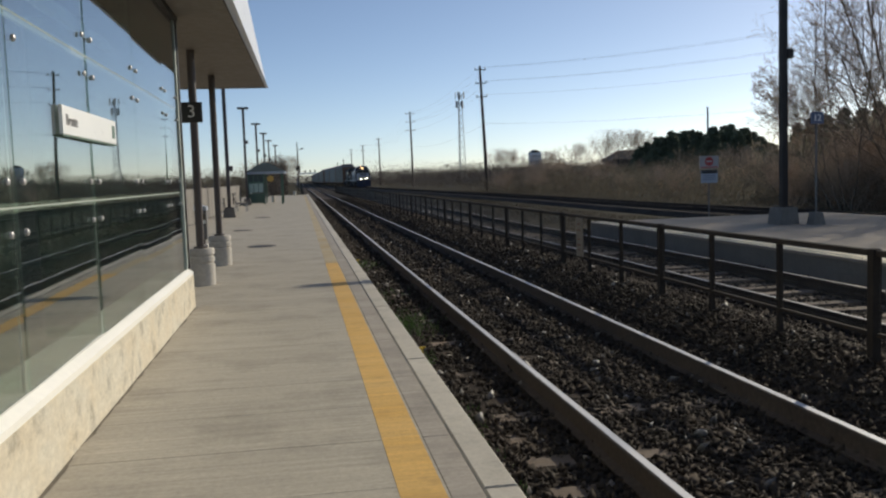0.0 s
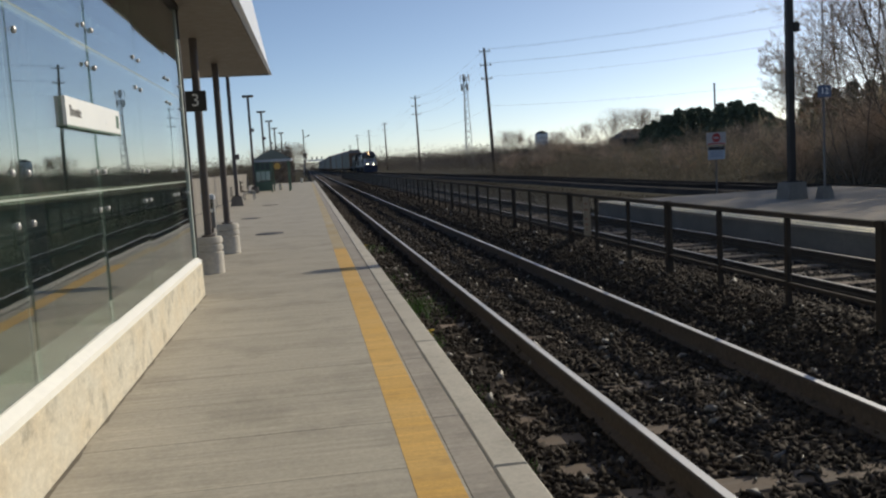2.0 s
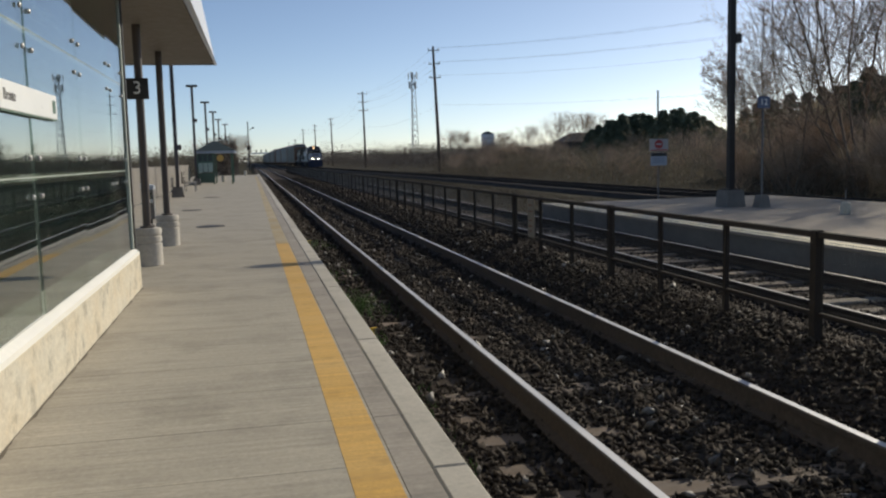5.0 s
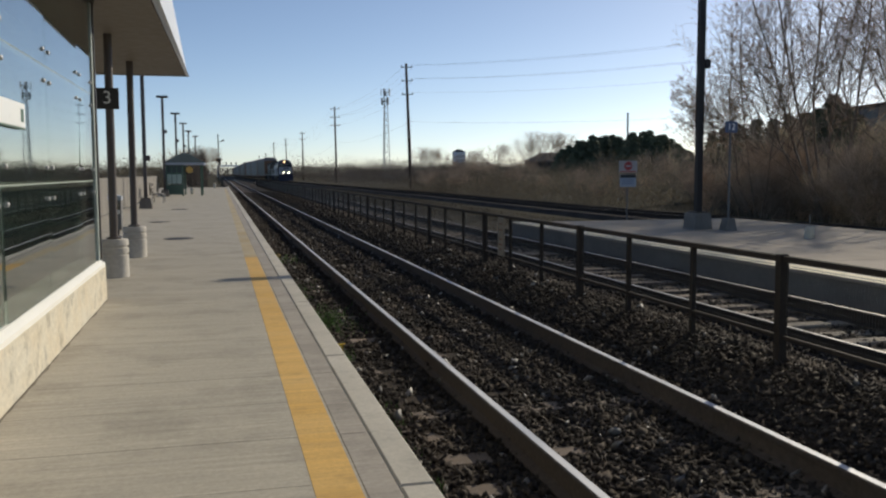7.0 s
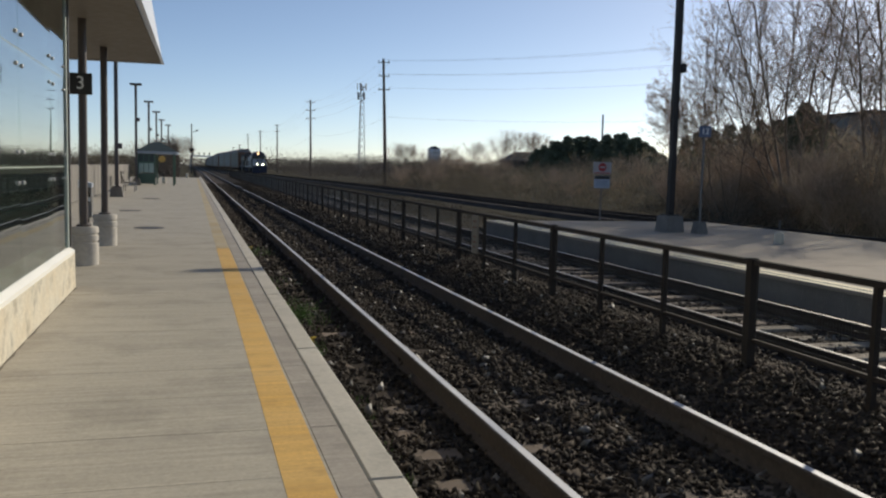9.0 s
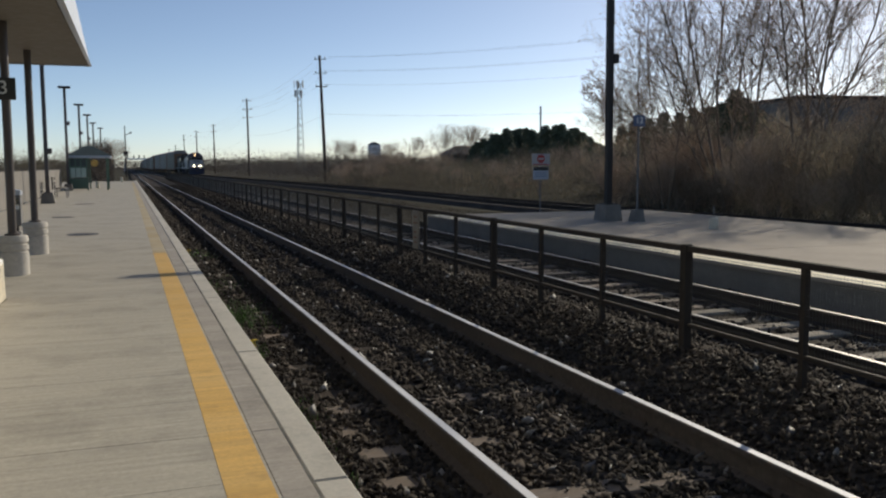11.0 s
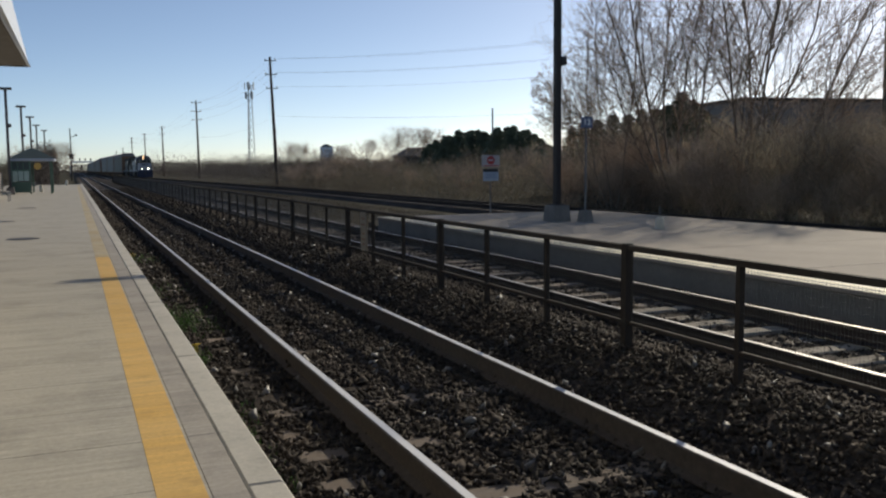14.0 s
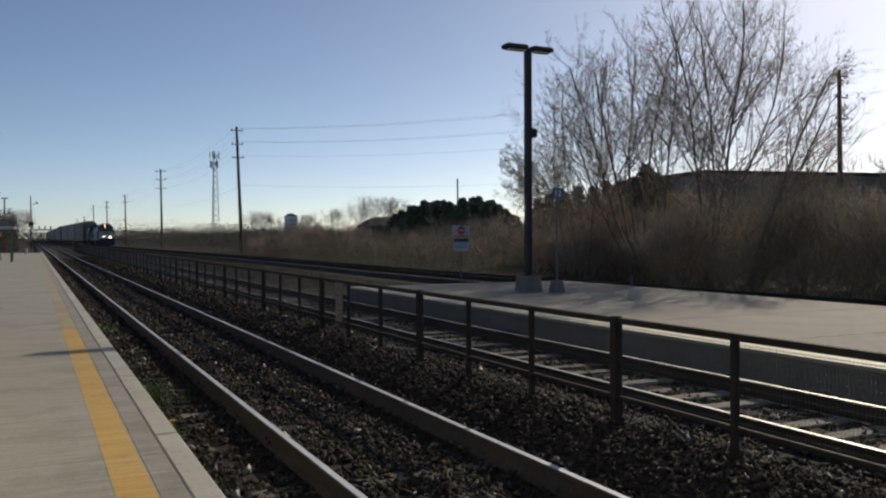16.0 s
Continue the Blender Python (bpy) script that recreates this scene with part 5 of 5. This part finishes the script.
def spring_tree(label, az, away, height, leans, seed, r=0.06, branches=19, low=0.20):
    """A many-stemmed tree in bud: steep stems, ascending branches, a haze of twigs. leans: (across, away, relative height, height of its fork) of each stem."""
    rnd = random.Random(seed)
    ca, sa = math.cos(radians(az)), math.sin(radians(az))
    t = thing("bare_tree", label, "tree", (away * sa, away * ca, GZ), group="bare trees")
    wood, twigs, tips = [], [], []
    for across, back, rel, start in leans:
        lx, ly = across * ca + back * sa, -across * sa + back * ca
        H = height * rel
        d = Vector((lx, ly, 1)).normalized()
        stem = limb(wood, Vector((lx * 0.4, ly * 0.4, -0.1)) if start == 0 else Vector((0, 0, start)), d, H * 1.02 * math.hypot(1, 0.6 * math.hypot(lx, ly)), r * (0.6 + 0.4 * rel) * rnd.uniform(0.85, 1.15), 12, rnd, 0.055, 0.012 if start == 0 else 0.035)
        reach = H if start == 0 else max(H, 2.6)
        for k in range(branches):
            u = low + (0.97 - low) * (k + rnd.random()) / branches
            p, d1, r1, _ = stem[min(11, int(u * 12))]
            L1 = reach * (0.12 + 0.42 * (1 - u) ** 0.8) * rnd.uniform(0.75, 1.2)
            b1 = limb(wood, p, fork(d1, rnd.uniform(0.45, 0.95), rnd), L1, min(r1 * 0.55, 0.022), 6, rnd, 0.09, 0.05)
            for m in range(int(5 + L1 * 2.6)):
                p2, d2, r2, u2 = b1[min(5, 1 + int(rnd.random() * 5))]
                L2 = L1 * rnd.uniform(0.22, 0.5) * (1.15 - 0.5 * u2)
                b2 = limb(twigs, p2, fork(d2, rnd.uniform(0.4, 0.9), rnd), L2, min(r2 * 0.6, 0.009), 3, rnd, 0.11, 0.05)
                for w in range(5):
                    p3, d3, r3, _ = b2[min(2, int(rnd.random() * 3))]
                    L3 = max(0.12, L2 * rnd.uniform(0.25, 0.55))
                    b3 = limb(twigs, p3, fork(d3, rnd.uniform(0.35, 0.9), rnd), L3, 0.0045, 2, rnd, 0.12, 0.04)
                    tips += [b3[0][0], b3[1][0]]
    T = np.array(twigs)
    T[:, 6:] = np.maximum(T[:, 6:], 0.0031)
    part("trunk", raw_mesh("trunk", *tubes(wood, 6), M["bark"]), None, t, "steep grey brown stems and limbs")
    part("crown", raw_mesh("crown", *tubes(T, 3), M["twig"]), None, t, "fine twiggy crown")
    c = np.array([tuple(p) for p in tips])
    g = np.random.default_rng(seed)
    v = c[:, None] + g.normal(0, 0.016, (len(c), 3, 3))
    part("bud_haze", raw_mesh("bud_haze", v.reshape(-1, 3), np.arange(3 * len(c)).reshape(-1, 3), M["bud"]), None, t, "red brown spring buds")["kind"] = "stuff"
    return t


TALL = "tall many-stemmed bare tree in bud beyond the far track"
for az, d, h, seed, r, leans in (
        (34.2, 37.5, 8.4, 3, 0.042, ((-0.30, 0.10, 0.90, 0), (-0.06, 0.10, 1.0, 0), (0.20, -0.15, 0.95, 0), (-0.60, 0.0, 0.72, 0), (-6.0, 0.2, 0.115, 3.3), (-5.0, -0.8, 0.12, 3.0), (-1.5, 0.1, 0.33, 2.8), (-1.0, -0.1, 0.40, 2.9), (-2.2, 0.3, 0.22, 3.5))),
        (38.2, 36.0, 9.9, 11, 0.058, ((-0.28, 0.12, 0.92, 0), (-0.10, 0.1, 1.0, 0), (0.10, -0.10, 0.99, 0), (-0.45, 0.15, 0.66, 0), (0.02, 0.30, 0.92, 0), (-0.16, -0.2, 0.9, 0))),
        (42.0, 35.5, 10.7, 25, 0.06, ((-0.16, 0.15, 0.90, 0), (0.0, 0.0, 0.96, 0), (0.13, -0.12, 1.0, 0), (0.06, 0.30, 0.95, 0), (0.24, 0.1, 0.90, 0))),
        (44.2, 35.0, 8.9, 31, 0.055, ((-0.03, 0.10, 1.0, 0), (0.18, -0.05, 0.92, 0), (0.32, -0.22, 0.80, 0), (0.48, -0.05, 0.62, 0), (0.70, -0.3, 0.44, 0)))):
    spring_tree(TALL, az, d, h, leans, seed, r)
small = bare_tree("small bare tree standing in the brush", (66, 178, GZ), 4, 11.0, 41, 0.4, 4, "small bare trees", 0.12, 0.013)
for x, y, s, rz in ((72, 185, 1.0, 40), (62, 190, 0.8, 120), (58, 205, 0.7, 70), (92, 395, 1.3, 10), (100, 400, 1.2, 200), (66, 49, 0.9, 90), (70, 47, 1.0, 30), (-2.7, 112, 0.5, 80), (-4.4, 118, 0.5, 150)):
    c = copy_thing(small, pose(x, y, GZ, 0, 0, rz))
    c.scale = (s, s, s)


def slivers(name, n, place, length, width, mat, label, category, lean=0.35, kind="stuff", parent=None):
    """A thicket of thin upright blades and twigs; place(n) gives points and local heights."""
    p, h = place(n)
    L = h * RNG.uniform(*length, n)
    base = p.copy()
    base[:, 2] += RNG.uniform(0, 1, n) ** 0.8 * np.maximum(h - L * 0.8, 0)
    d = np.stack([RNG.normal(0, lean, n), RNG.normal(0, lean, n), RNG.uniform(0.2, 1.0, n)], 1)
    d /= np.linalg.norm(d, axis=1)[:, None]
    a = RNG.uniform(0, 2 * np.pi, n)
    s = np.stack([np.cos(a), np.sin(a), np.zeros(n)], 1) * (RNG.uniform(*width, n))[:, None]
    v = np.stack([base - s, base + s, base + d * L[:, None] + s * 0.6], 1)
    return raw_mesh(name, v.reshape(-1, 3), np.arange(3 * n).reshape(-1, 3), mat)


def bank(x0, x1, y0, y1, hlo, hhi, scale=0.12, grow_x=0.0):
    def place(n):
        x, y = RNG.uniform(x0, x1, n), RNG.uniform(y0, y1, n)
        nz = np.array([noise.noise((a * scale, b * scale, 7.0)) + 0.5 * noise.noise((a * scale * 3, b * scale * 3, 2.0)) for a, b in zip(x, y)])
        h = hlo + (hhi - hlo) * np.clip(0.5 + 0.8 * nz, 0, 1) + grow_x * (x - x0)
        return np.stack([x, y, np.full(n, GZ)], 1), h
    return place


def brush(n, where, length, width, label, mat="scrub", lean=0.55):
    solo("brush", slivers("brush", n, where, length, width, M[mat], label, "brush", lean), None, label, "brush", kind="stuff")


brush(60000, bank(20.9, 27, 4, 35, 2.2, 4.2), (0.08, 0.3), (0.006, 0.018), "tangled brown leafless brush beside the track", lean=0.9)
brush(30000, bank(27, 40, 8, 50, 2.8, 5.0), (0.1, 0.3), (0.012, 0.03), "tangled brown leafless brush beside the track", lean=0.9)
brush(50000, bank(21.5, 34, 38, 105, 0.8, 3.0), (0.08, 0.3), (0.010, 0.028), "low brown brush and dry weeds", "low_brush", 0.8)
brush(60000, bank(34, 75, 72, 150, 1.4, 4.9, 0.06), (0.06, 0.22), (0.02, 0.045), "low brown brush and dry weeds", "low_brush", 0.9)
brush(110000, bank(20.0, 70, 105, 230, 1.4, 4.9, 0.05), (0.04, 0.12), (0.022, 0.05), "brown brush far down the line", "far_wood", 1.0)
brush(90000, bank(16.5, 140, 230, 520, 3.0, 8.0, 0.04), (0.04, 0.11), (0.06, 0.14), "far brown brush and small trees", "far_wood", 1.2)
brush(40000, bank(-150, 420, 560, 800, 4.0, 9.0, 0.015), (0.06, 0.2), (0.35, 0.8), "dark woods on the horizon", "far_wood", 1.2)
brush(36000, bank(-14, -5.2, 64, 190, 1.6, 4.4, 0.12), (0.05, 0.14), (0.014, 0.035), "brown bushes behind the platform", "low_brush", 1.0)
brush(24000, bank(-60, -6.5, -10, 70, 1.2, 2.4, 0.08), (0.08, 0.25), (0.02, 0.04), "brown bushes behind the fence", "scrub", 1.0)
brush(36000, bank(-60, -7, 190, 520, 1.6, 4.4, 0.04), (0.06, 0.18), (0.05, 0.11), "far brown brush on the other side", "far_wood", 1.0)
brush(16000, bank(-5.2, -1.7, 99, 130, 2.6, 5.6, 0.2), (0.06, 0.18), (0.02, 0.045), "dark bushes beyond the platform end", "far_wood", 1.0)
brush(9000, bank(20.3, 23, 2, 110, 0.25, 0.7, 0.3), (0.4, 1.0), (0.006, 0.015), "dry grass along the far track", "low_brush")
brush(26000, bank(8.6, 14.6, 27.5, 100, 0.08, 0.3, 0.3), (0.4, 1.0), (0.006, 0.015), "short dry grass beyond the island platform", "dark_weeds")


def shrub(at, h, seed):
    """A leafless bush of many forking stems."""
    rnd = random.Random(seed)
    t = thing("shrub", "leafless brown shrub in the brush beyond the far track", "shrub", at, group="leafless shrubs")
    segs, twigs = [], []
    for k in range(9):
        a = 2 * math.pi * (k + rnd.random()) / 9
        sp = rnd.uniform(0.15, 0.75)
        grow(segs, twigs, Vector((math.cos(a) * 0.25 * sp, math.sin(a) * 0.25 * sp, -0.05)), Vector((math.cos(a) * sp, math.sin(a) * sp, 1)).normalized(), h * rnd.uniform(0.3, 0.42), 0.017, 3, rnd, 0.1)
    allsegs = np.array(segs + twigs)
    allsegs[:, :6] *= h / allsegs[:, 5].max()
    allsegs[:, 6:] = np.maximum(allsegs[:, 6:], 0.005)
    part("stem_tangle", raw_mesh("stem_tangle", *tubes(allsegs, 3), M["twig"]), None, t, "tangle of brown stems")["kind"] = "stuff"
    return t


kinds = [shrub((21.6, 30.5, GZ), 3.2, 71), shrub((22.4, 34.2, GZ), 2.8, 72), shrub((21.9, 26.2, GZ), 3.6, 73)]
place_rnd = random.Random(9)
for i in range(74):
    x = 21.3 + 8.5 * place_rnd.random() ** 1.4
    y = 5 + 33 * place_rnd.random()
    c = copy_thing(kinds[i % 3], pose(x, y, GZ, 0, 0, place_rnd.uniform(0, 360)))
    s_ = place_rnd.uniform(0.7, 1.25)
    c.scale = (s_, s_, s_)
for i in range(46):
    x = 22.5 + 22 * place_rnd.random() ** 1.3
    y = 38 + 85 * place_rnd.random()
    c = copy_thing(kinds[i % 3], pose(x, y, GZ, 0, 0, place_rnd.uniform(0, 360)))
    s_ = place_rnd.uniform(0.5, 0.95)
    c.scale = (s_, s_, s_)

for i in range(34):
    x = 30 + 34 * place_rnd.random()
    y = 78 + 80 * place_rnd.random()
    c = copy_thing(kinds[i % 3], pose(x, y, GZ, 0, 0, place_rnd.uniform(0, 360)))
    s_ = place_rnd.uniform(0.9, 1.6)
    c.scale = (s_, s_, s_)

for x, y, s_ in ((30.5, 38.5, 1.7), (32, 37, 1.8), (31, 35, 1.6), (33.5, 36.0, 1.75), (34.5, 34.0, 1.7), (29, 40.5, 1.45), (35.5, 33, 1.6)):
    c = copy_thing(kinds[0], pose(x, y, GZ, 0, 0, 37 * x))
    c.scale = (s_, s_, s_)


def pine(at, h, seed, wide=0.3, n=10000, fineness=0.019):
    rnd = np.random.default_rng(seed)
    t = thing("pine_tree", "dense dark green pine beyond the brush", "tree", at, group="pine trees")
    part("trunk", Geo().tube((0, 0, 0), (0, 0, h * 0.95), 0.18, 0.03, n=7), M["bark"], t)
    m = 260
    u = rnd.uniform(0, 1, m) ** 0.9
    a = rnd.uniform(0, 2 * np.pi, m)
    rad = h * wide * (1.06 - u) ** 0.95 * rnd.uniform(0.35, 1.12, m)
    c = np.stack([rad * np.cos(a), rad * np.sin(a), h * (0.08 + 0.9 * u)], 1)
    w = h * 0.055 * (1.3 - u)
    k_ = rnd.integers(0, m, n)
    p = c[k_] + rnd.normal(0, 1, (n, 3)) * w[k_][:, None] * np.array([1.1, 1.1, 0.55])
    d = rnd.normal(0, 1, (n, 3)) * [1, 1, 0.7]
    e = rnd.normal(0, 1, (n, 3))
    k = h * fineness
    v = np.stack([p - d * k, p + d * k, p + e * k * 0.7], 1)
    part("crown", raw_mesh("crown", v.reshape(-1, 3), np.arange(3 * n).reshape(-1, 3), M["pine"]), None, t, "dark needle crown")
    return t


pine_rnd = random.Random(17)
crest = [(21.9, 5.0), (22.3, 5.9), (23.9, 7.1), (25.8, 7.4), (26.9, 7.9), (28.3, 7.9), (29.1, 6.9), (30.2, 5.0)]
for i in range(40):
    az = 21.9 + 8.3 * i / 39
    k = max(n for n in range(len(crest) - 1) if crest[n][0] <= az + 1e-6)
    (a0, h0), (a1, h1) = crest[k], crest[k + 1]
    d = pine_rnd.uniform(120, 142)
    h = (h0 + (h1 - h0) * (az - a0) / (a1 - a0)) * (0.55 + 0.45 * d / 131) * pine_rnd.uniform(0.86, 1.04)
    pine((d * math.sin(radians(az)), d * math.cos(radians(az)), GZ), h, 60 + i, pine_rnd.uniform(0.27, 0.37))
for az, d, h in ((31.4, 59, 4.6), (32.2, 61, 5.1), (33.1, 57, 5.0), (34.0, 60, 5.5), (35.0, 56, 5.2), (35.8, 55, 5.5), (36.7, 52, 5.3), (37.5, 50, 5.4), (38.3, 47, 5.8), (38.9, 46, 5.3), (39.6, 48, 4.9)):
    pine((d * math.sin(radians(az)), d * math.cos(radians(az)), GZ), h, 90 + int(10 * az), 0.21, 22000, 0.010)


# weeds along the platform edge
def tuft(at, n, r, h, flower):
    t = thing("weed_tuft", "green weed tuft with a yellow flower" if flower else "patch of short green grass at the platform edge", "weed", at, group="edge weeds")
    x, y = RNG.normal(0, r * 0.35, n), RNG.normal(0, r, n)
    b = np.stack([x, y, np.zeros(n)], 1)
    a = RNG.uniform(0, 6.28, n)
    s = np.stack([np.cos(a), np.sin(a), np.zeros(n)], 1) * 0.004
    tip = b + np.stack([RNG.normal(0, h * 0.4, n), RNG.normal(0, h * 0.4, n), RNG.uniform(0.4, 1, n) * h], 1)
    part("grass_clump", raw_mesh("grass_clump", np.stack([b - s, b + s, tip], 1).reshape(-1, 3), np.arange(3 * n).reshape(-1, 3), M["grass"]), None, t)["kind"] = "stuff"
    if flower:
        for k in range(3):
            g = Geo()
            cx, cy_ = random.uniform(-0.05, 0.05), random.uniform(-0.06, 0.06)
            for j in range(7):
                q = 2 * math.pi * j / 7
                g.add([(cx, cy_, h), (cx + 0.025 * math.cos(q - 0.3), cy_ + 0.025 * math.sin(q - 0.3), h + 0.01), (cx + 0.034 * math.cos(q), cy_ + 0.034 * math.sin(q), h + 0.006), (cx + 0.025 * math.cos(q + 0.3), cy_ + 0.025 * math.sin(q + 0.3), h + 0.012)], [(0, 1, 2, 3)])
            g.tube((cx, cy_, 0), (cx, cy_, h), 0.003, n=4)
            part("flower", g, M["flower"], t, "yellow flower")


tuft((1.12, 8.5, Z_BED + 0.03), 110, 0.16, 0.13, True)
tuft((1.2, 10.9, Z_BED + 0.02), 900, 0.55, 0.09, False)
tuft((1.1, 6.3, Z_BED + 0.02), 130, 0.3, 0.07, False)
tuft((1.06, 4.9, Z_BED + 0.02), 160, 0.28, 0.055, False)
tuft((1.10, 5.7, Z_BED + 0.02), 110, 0.2, 0.06, False)
tuft((1.12, 13.8, Z_BED + 0.02), 300, 0.6, 0.08, False)
tuft((1.15, 18.6, Z_BED + 0.02), 300, 0.6, 0.12, True)
